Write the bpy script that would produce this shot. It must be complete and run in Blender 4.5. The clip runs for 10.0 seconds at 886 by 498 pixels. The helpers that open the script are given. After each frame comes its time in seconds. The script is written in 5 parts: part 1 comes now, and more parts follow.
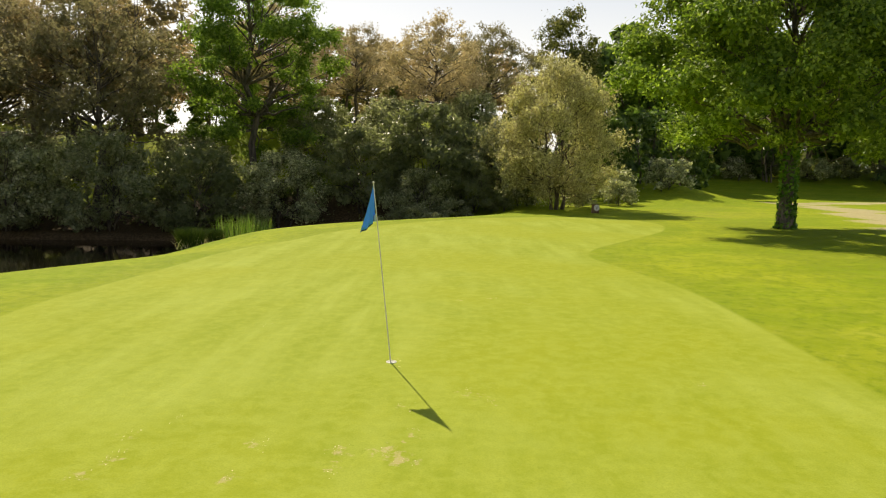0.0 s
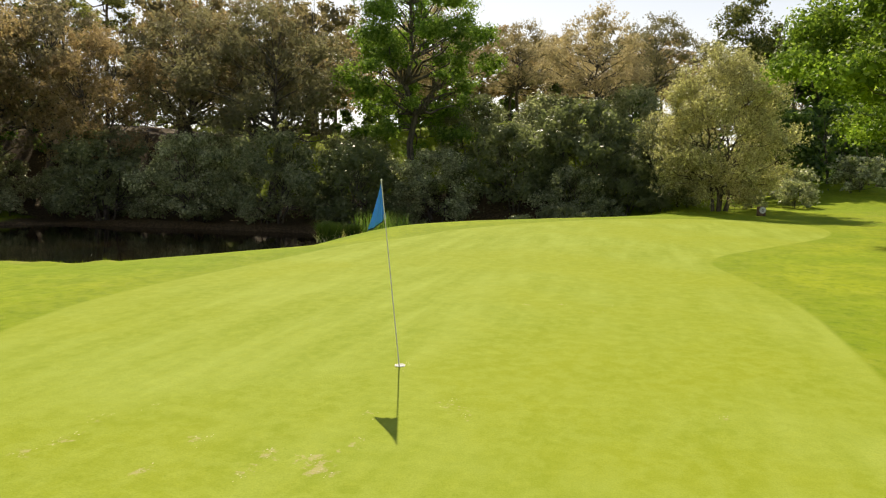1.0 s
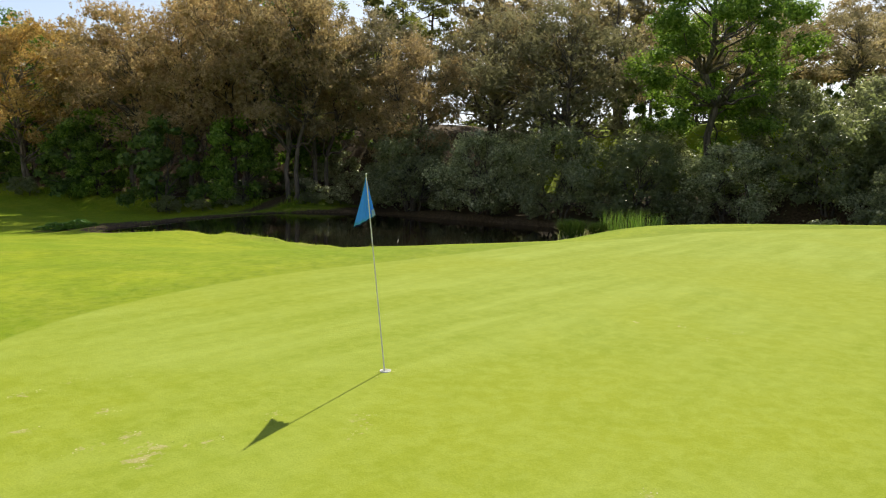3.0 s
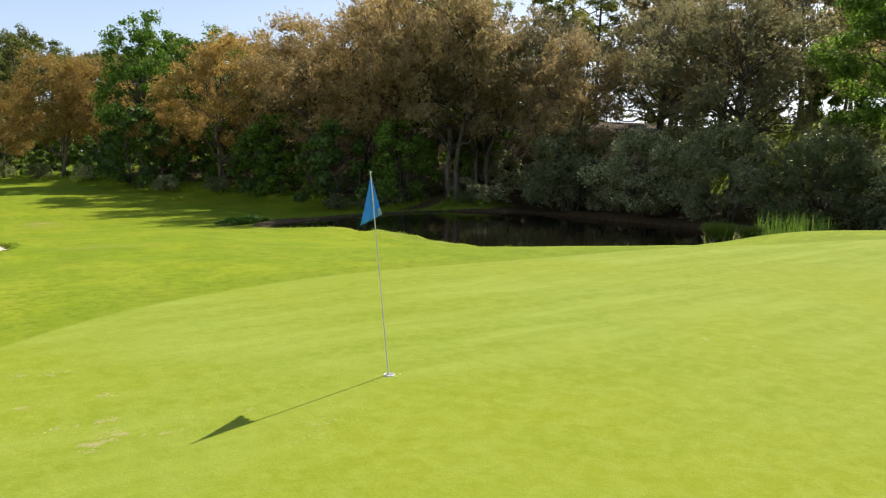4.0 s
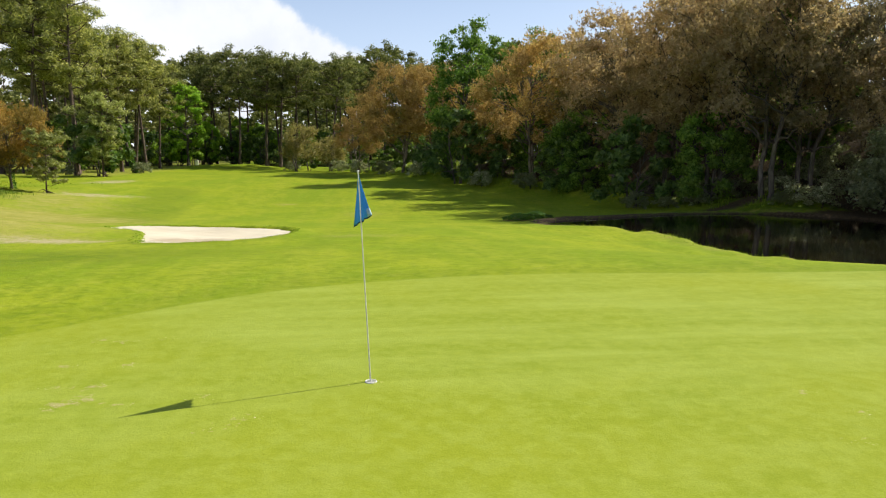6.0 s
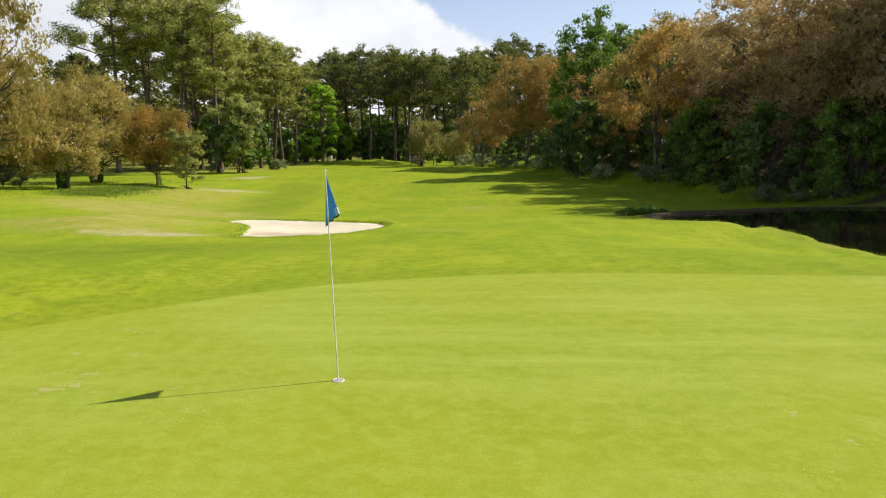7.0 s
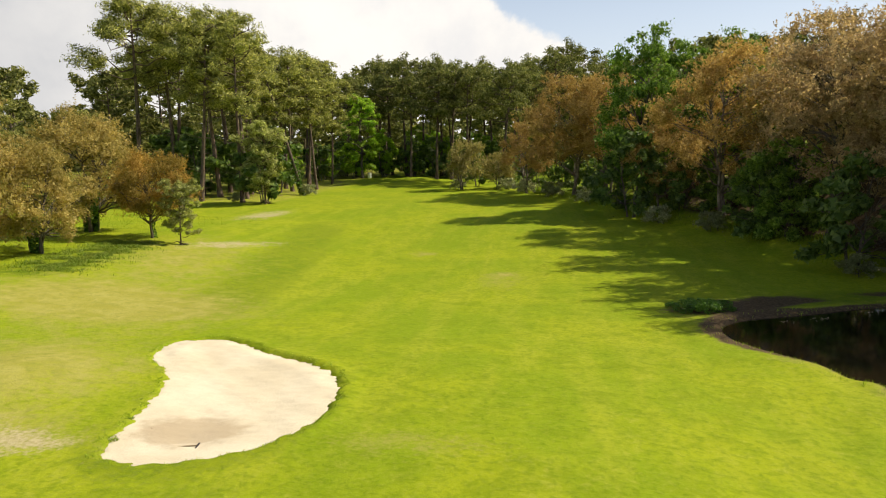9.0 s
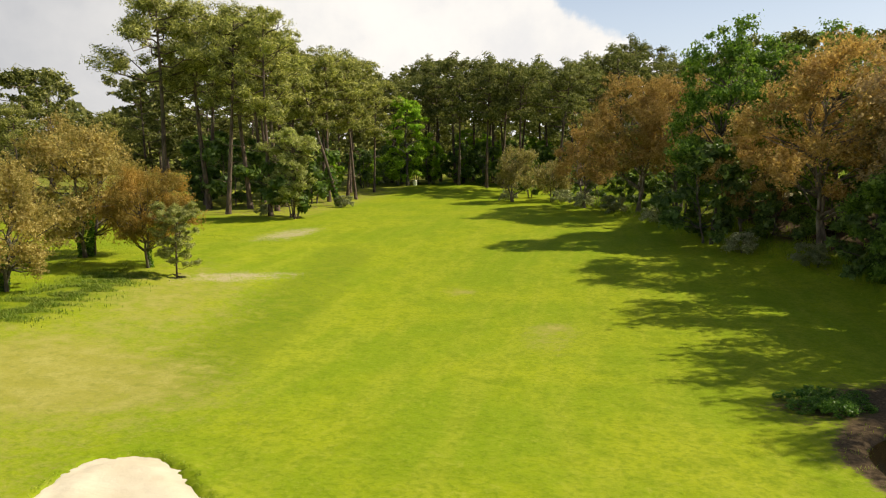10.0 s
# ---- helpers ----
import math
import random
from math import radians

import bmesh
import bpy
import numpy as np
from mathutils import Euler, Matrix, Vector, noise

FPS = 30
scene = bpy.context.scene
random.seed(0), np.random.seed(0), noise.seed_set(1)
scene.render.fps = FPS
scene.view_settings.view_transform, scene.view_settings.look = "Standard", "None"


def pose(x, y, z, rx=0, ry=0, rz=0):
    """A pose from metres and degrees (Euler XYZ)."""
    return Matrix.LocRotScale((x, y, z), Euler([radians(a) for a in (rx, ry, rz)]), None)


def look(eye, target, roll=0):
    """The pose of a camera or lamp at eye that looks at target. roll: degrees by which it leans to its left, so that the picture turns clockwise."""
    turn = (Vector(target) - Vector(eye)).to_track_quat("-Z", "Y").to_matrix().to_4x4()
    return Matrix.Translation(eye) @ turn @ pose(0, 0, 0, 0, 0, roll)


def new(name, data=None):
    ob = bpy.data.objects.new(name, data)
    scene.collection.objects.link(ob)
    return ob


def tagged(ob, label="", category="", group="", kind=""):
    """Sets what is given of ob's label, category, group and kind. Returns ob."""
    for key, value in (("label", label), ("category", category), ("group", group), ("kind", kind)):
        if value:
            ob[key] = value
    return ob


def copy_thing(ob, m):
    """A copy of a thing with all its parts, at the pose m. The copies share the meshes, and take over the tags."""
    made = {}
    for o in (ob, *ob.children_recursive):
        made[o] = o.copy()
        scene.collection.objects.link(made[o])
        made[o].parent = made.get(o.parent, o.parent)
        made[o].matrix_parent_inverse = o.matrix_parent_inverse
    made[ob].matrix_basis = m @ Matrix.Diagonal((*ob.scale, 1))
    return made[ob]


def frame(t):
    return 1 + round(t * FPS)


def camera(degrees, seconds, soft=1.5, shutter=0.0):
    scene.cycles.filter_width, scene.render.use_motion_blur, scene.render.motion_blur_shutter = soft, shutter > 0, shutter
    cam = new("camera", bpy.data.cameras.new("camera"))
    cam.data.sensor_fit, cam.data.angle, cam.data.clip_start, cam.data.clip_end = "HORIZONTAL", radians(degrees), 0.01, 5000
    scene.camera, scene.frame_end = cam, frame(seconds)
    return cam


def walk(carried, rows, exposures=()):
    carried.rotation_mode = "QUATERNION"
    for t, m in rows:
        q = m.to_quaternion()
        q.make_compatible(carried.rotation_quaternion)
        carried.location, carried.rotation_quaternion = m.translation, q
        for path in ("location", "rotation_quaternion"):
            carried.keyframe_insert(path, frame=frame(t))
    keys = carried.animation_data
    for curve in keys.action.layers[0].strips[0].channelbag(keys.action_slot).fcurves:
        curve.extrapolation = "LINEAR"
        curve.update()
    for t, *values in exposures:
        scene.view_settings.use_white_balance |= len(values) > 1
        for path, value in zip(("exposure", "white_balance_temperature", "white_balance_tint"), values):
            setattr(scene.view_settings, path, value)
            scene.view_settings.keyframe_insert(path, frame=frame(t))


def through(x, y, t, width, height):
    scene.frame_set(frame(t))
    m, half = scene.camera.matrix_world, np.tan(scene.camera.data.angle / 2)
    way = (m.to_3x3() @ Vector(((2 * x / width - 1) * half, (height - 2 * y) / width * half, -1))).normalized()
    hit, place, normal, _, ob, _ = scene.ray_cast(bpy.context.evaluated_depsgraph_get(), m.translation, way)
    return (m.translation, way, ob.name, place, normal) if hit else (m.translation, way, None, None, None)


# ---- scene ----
cam = camera(63.50, 10.0, 1.15)
ROWS = (
    (0, (-8.279, -0.757, 2.199), (-6.29, -0.718, 1.996), 0.7),
    (0.5, (-7.983, -1.697, 2.205), (-6.015, -1.409, 1.997), 0.8),
    (1, (-7.607, -2.578, 2.225), (-5.69, -2.051, 2.009), 1.0),
    (1.5, (-7.108, -3.408, 2.237), (-5.259, -2.679, 2.016), 1.2),
    (2, (-6.547, -4.16, 2.235), (-4.791, -3.23, 2.009), 1.2),
    (2.5, (-5.924, -4.882, 2.259), (-4.293, -3.748, 2.024), 1.2),
    (4, (-3.605, -6.381, 2.274), (-2.503, -4.732, 2.022), 0.8),
    (4.5, (-2.765, -6.7, 2.287), (-1.87, -4.93, 2.03), 0.7),
    (5, (-1.887, -6.862, 2.282), (-1.204, -5.001, 2.021), 0.7),
    (5.5, (-1.03, -7.02, 2.314), (-0.563, -5.094, 2.047), 0.6),
    (6, (-0.162, -7.052, 2.326), (0.085, -5.086, 2.055), 0.5),
    (6.2, (0.148, -7.081, 2.359), (0.312, -5.107, 2.083), 0.4),
    (7.3, (2.002, -6.713, 2.377), (1.841, -4.741, 2.086), -0.6),
    (7.5, (2.263, -6.379, 2.585), (2.101, -4.407, 2.293), -0.6),
    (7.7, (2.415, -5.603, 2.92), (2.254, -3.631, 2.626), -0.6),
    (8, (2.875, -4.507, 3.935), (2.706, -2.537, 3.637), -0.6),
    (8.5, (3.238, -1.617, 5.655), (3.03, 0.348, 5.351), -0.4),
    (9, (3.509, 2.076, 6.736), (3.225, 4.032, 6.428), -0.5),
    (9.5, (3.497, 6.52, 7.339), (3.128, 8.462, 7.03), -0.4),
    (10, (3.173, 11.57, 7.933), (2.738, 13.497, 7.621), -0.3),
)
walk(cam, [(t, look(e, a, r)) for t, e, a, r in ROWS],
     [(0, 0.33, 7350, 10), (1.5, 0.33, 6650, 10), (2.5, 0.34, 6400, 10), (4.5, 0.36, 6150, 10), (6, 0.31, 6200, 10), (7.5, 0.28, 6500, 10), (9, 0.29, 7000, 10), (10, 0.26, 7000, 10)])

# ---- world, sun, exposure ----
SUN_AZ, SUN_EL = radians(23.9), radians(42.95)
world = bpy.data.worlds.new("sky")
scene.world = world
world.use_nodes = True


def node(nt, kind, inputs=None):
    n = nt.nodes.new(kind)
    for k, v in (inputs or {}).items():
        if isinstance(v, bpy.types.NodeSocket):
            nt.links.new(v, n.inputs[k])
        else:
            n.inputs[k].default_value = v
    return n


def maths(nt, op, a, b=0.0, clamp=False):
    n = node(nt, "ShaderNodeMath", {0: a, 1: b})
    n.operation, n.use_clamp = op, clamp
    return n.outputs[0]


def span(nt, v, lo, hi, smooth=True):
    """0 at lo, 1 at hi."""
    n = node(nt, "ShaderNodeMapRange", {"Value": v, "From Min": lo, "From Max": hi})
    n.interpolation_type = "SMOOTHSTEP" if smooth else "LINEAR"
    return n.outputs[0]


def mix(nt, f, a, b, kind="MIX"):
    n = nt.nodes.new("ShaderNodeMix")
    n.data_type, n.blend_type = "RGBA", kind
    for i, v in ((0, f), (6, a), (7, b)):
        if isinstance(v, bpy.types.NodeSocket):
            nt.links.new(v, n.inputs[i])
        elif i == 0:
            n.inputs[i].default_value = v
        else:
            n.inputs[i].default_value = (*v, 1)
    return n.outputs[2]


def noise_tex(nt, vector, scale, detail=4.0, rough=0.55, distortion=0.0):
    n = node(nt, "ShaderNodeTexNoise", {"Scale": scale, "Detail": detail, "Roughness": rough, "Distortion": distortion})
    if vector is not None:
        nt.links.new(vector, n.inputs["Vector"])
    return n.outputs[0]


wt = world.node_tree
wt.nodes.clear()
sky = wt.nodes.new("ShaderNodeTexSky")
sky.sky_type, sky.sun_disc = "NISHITA", False
sky.sun_elevation, sky.sun_rotation = SUN_EL, math.pi / 2 - SUN_AZ
sky.altitude, sky.air_density, sky.dust_density, sky.ozone_density = 50, 1.0, 1.3, 1.2
way = wt.nodes.new("ShaderNodeTexCoord").outputs["Generated"]
xyz = node(wt, "ShaderNodeSeparateXYZ", {0: way})
# cumulus bank over the fairway's side of the sky, clear air towards the sun
puff = noise_tex(wt, way, 3.2, 7.0, 0.56, 0.3)
fine = noise_tex(wt, way, 9.0, 6.0, 0.6)
lean = maths(wt, "MULTIPLY", xyz.outputs[0], -1.0)
rag = maths(wt, "ADD", maths(wt, "MULTIPLY", maths(wt, "SUBTRACT", puff, 0.5), 0.30), maths(wt, "MULTIPLY", maths(wt, "SUBTRACT", fine, 0.5), 0.16))
edge = maths(wt, "ADD", maths(wt, "ADD", lean, rag), maths(wt, "SUBTRACT", 0.205, maths(wt, "MULTIPLY", maths(wt, "MAXIMUM", xyz.outputs[2], 0.0), 1.55)))
cover = maths(wt, "MULTIPLY", span(wt, edge, -0.012, 0.018), span(wt, xyz.outputs[2], 0.62, 0.34))
shade = span(wt, maths(wt, "ADD", maths(wt, "MULTIPLY", puff, 0.6), maths(wt, "MULTIPLY", fine, 0.4)), 0.34, 0.62)
deep = span(wt, lean, 0.25, 0.75)
grey = mix(wt, deep, (7.4, 7.6, 8.1), (4.6, 4.9, 5.5))
shade = maths(wt, "MULTIPLY", shade, maths(wt, "SUBTRACT", 1.0, maths(wt, "MULTIPLY", deep, 0.75)))
cloud = mix(wt, shade, grey, (9.3, 9.25, 9.2))
sunward = span(wt, xyz.outputs[0], 0.2, 0.95)
haze = maths(wt, "MULTIPLY", span(wt, xyz.outputs[2], 0.40, 0.05), maths(wt, "ADD", 0.46, maths(wt, "MULTIPLY", sunward, 0.4)))
high = mix(wt, haze, sky.outputs[0], mix(wt, sunward, (8.2, 9.3, 11.8), (9.6, 9.7, 10.0)))
aloft = mix(wt, cover, high, cloud)
back = node(wt, "ShaderNodeBackground", {"Color": aloft, "Strength": 0.092})
wout = wt.nodes.new("ShaderNodeOutputWorld")
wt.links.new(back.outputs[0], wout.inputs[0])

sun = new("sun", bpy.data.lights.new("sun", "SUN"))
sun.data.energy, sun.data.angle, sun.data.color = 5.0, radians(0.53), (1.0, 0.91, 0.74)
sun.matrix_world = look((0, 0, 60), (-math.cos(SUN_EL) * math.cos(SUN_AZ), -math.cos(SUN_EL) * math.sin(SUN_AZ), 60 - math.sin(SUN_EL)))

# ---- small tools ----


def mesh_of(name, verts, faces, material=None, smooth=False):
    me = bpy.data.meshes.new(name)
    verts = np.asarray(verts, np.float32)
    if isinstance(faces, np.ndarray):
        n, k = faces.shape
        me.vertices.add(len(verts))
        me.vertices.foreach_set("co", verts.ravel())
        me.loops.add(n * k)
        me.loops.foreach_set("vertex_index", faces.astype(np.int32).ravel())
        me.polygons.add(n)
        me.polygons.foreach_set("loop_start", np.arange(0, n * k, k, dtype=np.int32))
        me.update(calc_edges=True)
    else:
        me.from_pydata(verts.tolist(), [], faces)
        me.update()
    if smooth:
        me.polygons.foreach_set("use_smooth", np.ones(len(me.polygons), bool))
    if material:
        me.materials.append(material)
    return me


def child(name, me, parent, label=""):
    ob = new(name, me)
    ob.parent = parent
    return tagged(ob, label)


def part(name, bm, material, parent, label="", smooth=True):
    me = bpy.data.meshes.new(name)
    bm.to_mesh(me)
    bm.free()
    me.materials.append(material)
    if smooth:
        me.polygons.foreach_set("use_smooth", np.ones(len(me.polygons), bool))
    return child(name, me, parent, label)


def closed_curve(points, rounds=3):
    """Chaikin's corner cutting of a closed outline."""
    p = np.array(points, float)
    for _ in range(rounds):
        q = np.roll(p, -1, 0)
        p = np.stack([0.75 * p + 0.25 * q, 0.25 * p + 0.75 * q], 1).reshape(-1, 2)
    return p


def signed(poly, x, y):
    """Distance to a closed outline, negative inside."""
    d = np.full(x.shape, 1e9)
    inside = np.zeros(x.shape, bool)
    for a, b in zip(poly, np.roll(poly, -1, 0)):
        e, wx, wy = b - a, x - a[0], y - a[1]
        t = np.clip((wx * e[0] + wy * e[1]) / (e @ e), 0, 1)
        d = np.minimum(d, (wx - t * e[0]) ** 2 + (wy - t * e[1]) ** 2)
        up = ((a[1] <= y) & (b[1] > y)) | ((b[1] <= y) & (a[1] > y))
        if abs(e[1]) > 1e-9:
            inside ^= up & (x < a[0] + (y - a[1]) / e[1] * e[0])
    return np.where(inside, -1, 1) * np.sqrt(d)


def step(lo, hi, v):
    t = np.clip((v - lo) / (hi - lo), 0, 1)
    return t * t * (3 - 2 * t)


def swell(x, y, size, seed=0):
    """Soft random relief between about -1 and 1."""
    r = np.random.default_rng(seed)
    out = np.zeros(np.broadcast(x, y).shape)
    for k in range(7):
        a, f, p = r.uniform(0, 6.28), r.uniform(0.6, 1.9) / size, r.uniform(0, 6.28)
        out = out + np.sin(6.28 * f * (x * math.cos(a) + y * math.sin(a)) + p) / 2.6
    return out


# ---- the lie of the land ----
GREEN = closed_curve([(-9, -5.4), (-2.5, -5.1), (2, -5.3), (5.6, -5.35), (8.4, -4.75), (11.4, -4.05), (15.4, -6.4), (20.6, -9.4), (25.8, -9.9), (29.1, -6.9), (27.5, -2),
                      (23.2, 1.5), (17.4, 3.6), (11.8, 5.5), (7.4, 5.95), (3, 6.4), (0.3, 5.85), (-2.0, 4.75), (-3.85, 2.9), (-6.2, 0.8), (-10, -1)])
POND = closed_curve([(11.6, 34.4), (12.2, 35.8), (13.6, 36.9), (16.4, 37.9), (20.0, 39.9), (25.6, 41.4), (29.8, 40.8), (33.4, 37.4), (34.7, 31), (35.2, 22), (35.6, 15.5), (36.9, 11), (38.6, 6.6), (37.9, 2.9), (35, 4.2),
                     (31.4, 8), (27.4, 11.4), (23.6, 13.3), (20, 14.6), (17.4, 16.6), (15.6, 19.4), (15.3, 22.6), (15.6, 26.6), (14.2, 28.8), (12.6, 31.4)], 2)
BUNKER = closed_curve([(-10.7, 25.4), (-11.4, 28.2), (-9.9, 29.3), (-8.3, 28.5), (-6.6, 26.8), (-4.4, 25.6), (-3.0, 23.6), (-2.45, 20.4), (-3.0, 18.4), (-4.3, 17.1), (-6.0, 16.5),
                       (-7.2, 17.1), (-7.5, 18.9), (-8.1, 21.6), (-9.0, 23.8)], 2) * 1.035 + (0.22, -0.75)
PATH = [(20, -20.2), (30, -23.6), (40, -26.6), (48, -27.6), (51.5, -25), (52, -20.5)]
BRANCH = [(51.5, -25), (53, -31), (57, -40), (64, -52)]
WATER = -2.0


def path_gap(x, y):
    d = np.full(np.broadcast(x, y).shape, 1e9)
    for a, b in (*zip(PATH, PATH[1:]), *zip(BRANCH, BRANCH[1:])):
        ex, ey = b[0] - a[0], b[1] - a[1]
        t = np.clip(((x - a[0]) * ex + (y - a[1]) * ey) / (ex * ex + ey * ey), 0, 1)
        d = np.minimum(d, np.hypot(x - a[0] - t * ex, y - a[1] - t * ey))
    return d


def wood_edge(y):
    """How far out, in x, the wood on the pond's side begins."""
    return 37.5 - np.clip(y - 34, 0, 90) * 0.46


def bunker_gap(x, y):
    """Distance to the bunker's ragged edge, negative inside."""
    return signed(BUNKER, x, y) + 0.07 * swell(x, y, 1.2, 41) + 0.045 * swell(x, y, 0.5, 42)


def shelf(x, y):
    """Rise of the wooded bank north of the pond."""
    out = x - wood_edge(y)
    return 1.0 * step(-7, 0, out) * step(41, 47, y) * step(99, 86, y) + 1.1 * np.exp(-(((x - 33.5) / 4.5) ** 2) - ((y - 43.5) / 3.2) ** 2)


def land(x, y, sunk=True):
    x, y = np.asarray(x, float), np.asarray(y, float)
    z = 0.007 * np.clip(x, -8, 38) + 0.05 * swell(x, y, 26, 3) * step(7, 14, np.hypot(x, y))
    z = z - 2.1 * np.exp(-(((y - 46) / 27) ** 2)) * step(3, 16, y) * (0.5 + 0.5 * np.tanh((x + 21) / 7.5)) - 1.1 * step(20, 80, y) * step(60, 36, x)
    out = x - wood_edge(y)
    hill = 6.4 * step(-10, -2, y) * (1 - 0.75 * step(62, 95, y))
    z = z + hill * step(2, 16, out) + 0.7 * step(0.5, 5, out) * step(23, 46, y) + shelf(x, y)
    z = z + 3.5 * step(62, 95, x) * step(10, -10, y) + 1.7 * np.exp(-(((x - 52.5) / 8) ** 2) - ((y + 17.3) / 5) ** 2)
    # low swells that close the fairway
    z = z + (0.55 + 0.25 * swell(x, y, 9, 13)) * np.exp(-(((x + 20) / 17) ** 2) - ((y - 131) / 6.5) ** 2)
    # grassy hummock beside the bunker
    z = z + 0.5 * np.exp(-(((x + 13.9) / 3.1) ** 2) - ((y - 21.5) / 3.9) ** 2)
    if sunk:
        sp = signed(POND, x, y)
        bank = step(1, 0, np.clip((sp - 0.3) / (8.5 + 4.5 * step(20, 14, x) - 5.0 * step(19, 24, x) * step(39, 41, y)), 0, 1)) * step(42, 37.5, x)
        z = z * (1 - bank) + np.minimum(z, -1.55 + 0.05 * swell(x, y, 3, 5)) * bank
        rim = step(3.2, 0.6, sp)
        z = z * (1 - rim) + np.maximum(z, -1.83) * rim
        z = z - np.where(sp < 0.9, step(0.9, -1.6, sp) * 1.5, 0)
        sb = bunker_gap(x, y)
        far_lip = step(-1.0, 2.5, (x + 6.4) + 0.7 * (y - 23))
        z = z - 0.32 * step(0.14, -0.55, sb) + (0.02 + 0.07 * far_lip) * np.exp(-((sb - 0.22) / 0.4) ** 2)
    z = z + 0.25 * swell(x, y, 90, 8) * step(110, 200, np.hypot(x, y))
    return z


def ground_z(x, y):
    return float(land(np.array([x]), np.array([y]))[0])


def axis(lo, hi, fine_step, mid, far, mid_step=1.0):
    a = np.arange(lo, hi + 1e-6, fine_step)
    b = np.arange(hi + mid_step, mid[1], mid_step)
    c = np.arange(lo - mid_step, mid[0], -mid_step)[::-1]
    g = far * np.geomspace(0.06, 1, 16)
    return np.concatenate([-(g[::-1]) + mid[0], c, a, b, g + mid[1]])


# ---- materials ----
def start(name):
    m = bpy.data.materials.new(name)
    m.use_nodes = True
    nt = m.node_tree
    nt.nodes.clear()
    return m, nt, nt.nodes.new("ShaderNodeOutputMaterial")


def surface(nt, out, color, rough=0.8, bump=None, strength=0.3, distance=0.02, metallic=0.0, spec=0.5):
    p = node(nt, "ShaderNodeBsdfPrincipled", {"Roughness": rough, "Metallic": metallic, "Specular IOR Level": spec})
    if isinstance(color, bpy.types.NodeSocket):
        nt.links.new(color, p.inputs["Base Color"])
    else:
        p.inputs["Base Color"].default_value = (*color, 1)
    if bump is not None:
        b = node(nt, "ShaderNodeBump", {"Height": bump, "Strength": strength, "Distance": distance})
        nt.links.new(b.outputs[0], p.inputs["Normal"])
    nt.links.new(p.outputs[0], out.inputs[0])
    return p


def leaf_material(name, dark, mid, light, through=0.4, gloss=0.5, spread=0.35, drift=None, glow=(1.0, 1.08, 0.55), spec=0.2, blotch=None):
    m, nt, out = start(name)
    geo = nt.nodes.new("ShaderNodeNewGeometry").outputs["Random Per Island"]
    ramp = nt.nodes.new("ShaderNodeValToRGB")
    nt.links.new(geo, ramp.inputs[0])
    ramp.color_ramp.elements[0].color, ramp.color_ramp.elements[1].color = (*dark, 1), (*light, 1)
    e = ramp.color_ramp.elements.new(0.55)
    e.color = (*mid, 1)
    obj = nt.nodes.new("ShaderNodeTexCoord").outputs["Object"]
    patch = noise_tex(nt, obj, 0.35, 2.0)
    tone = nt.nodes.new("ShaderNodeObjectInfo").outputs["Random"]
    v = maths(nt, "ADD", maths(nt, "MULTIPLY", maths(nt, "SUBTRACT", patch, 0.5), 1.1), maths(nt, "MULTIPLY_ADD", tone, spread))
    hue = node(nt, "ShaderNodeHueSaturation", {"Color": ramp.outputs[0], "Saturation": 1.0, "Value": maths(nt, "ADD", v, 1.0 - spread / 2),
                                               "Hue": maths(nt, "ADD", 0.492, maths(nt, "MULTIPLY", patch, 0.016))})
    col = hue.outputs[0]
    if blotch:
        col = mix(nt, maths(nt, "MULTIPLY", span(nt, noise_tex(nt, obj, 0.42, 3.0), 0.42, 0.58), 0.85), col, blotch)
    if drift:
        col = mix(nt, maths(nt, "MULTIPLY", maths(nt, "FRACT", maths(nt, "MULTIPLY", tone, 7.3)), 1.0), col, drift)
    p = node(nt, "ShaderNodeBsdfPrincipled", {"Base Color": col, "Roughness": gloss, "Specular IOR Level": spec})
    tcol = mix(nt, 1.0, col, glow, "MULTIPLY")
    t = node(nt, "ShaderNodeBsdfTranslucent", {"Color": tcol})
    s = node(nt, "ShaderNodeMixShader", {0: through, 1: p.outputs[0], 2: t.outputs[0]})
    nt.links.new(s.outputs[0], out.inputs[0])
    return m


def bark_material(name, dark, light, scale=6.0):
    m, nt, out = start(name)
    obj = nt.nodes.new("ShaderNodeTexCoord").outputs["Object"]
    mp = node(nt, "ShaderNodeMapping", {"Vector": obj, "Scale": (1, 1, 0.25)})
    a = noise_tex(nt, mp.outputs[0], scale, 6.0, 0.65)
    b = noise_tex(nt, obj, 0.9, 3.0)
    c = mix(nt, span(nt, a, 0.35, 0.68), dark, light)
    c = mix(nt, maths(nt, "MULTIPLY", span(nt, b, 0.45, 0.7), 0.5), c, (0.06, 0.075, 0.035))
    surface(nt, out, c, 0.9, a, 0.9, 0.05)
    return m


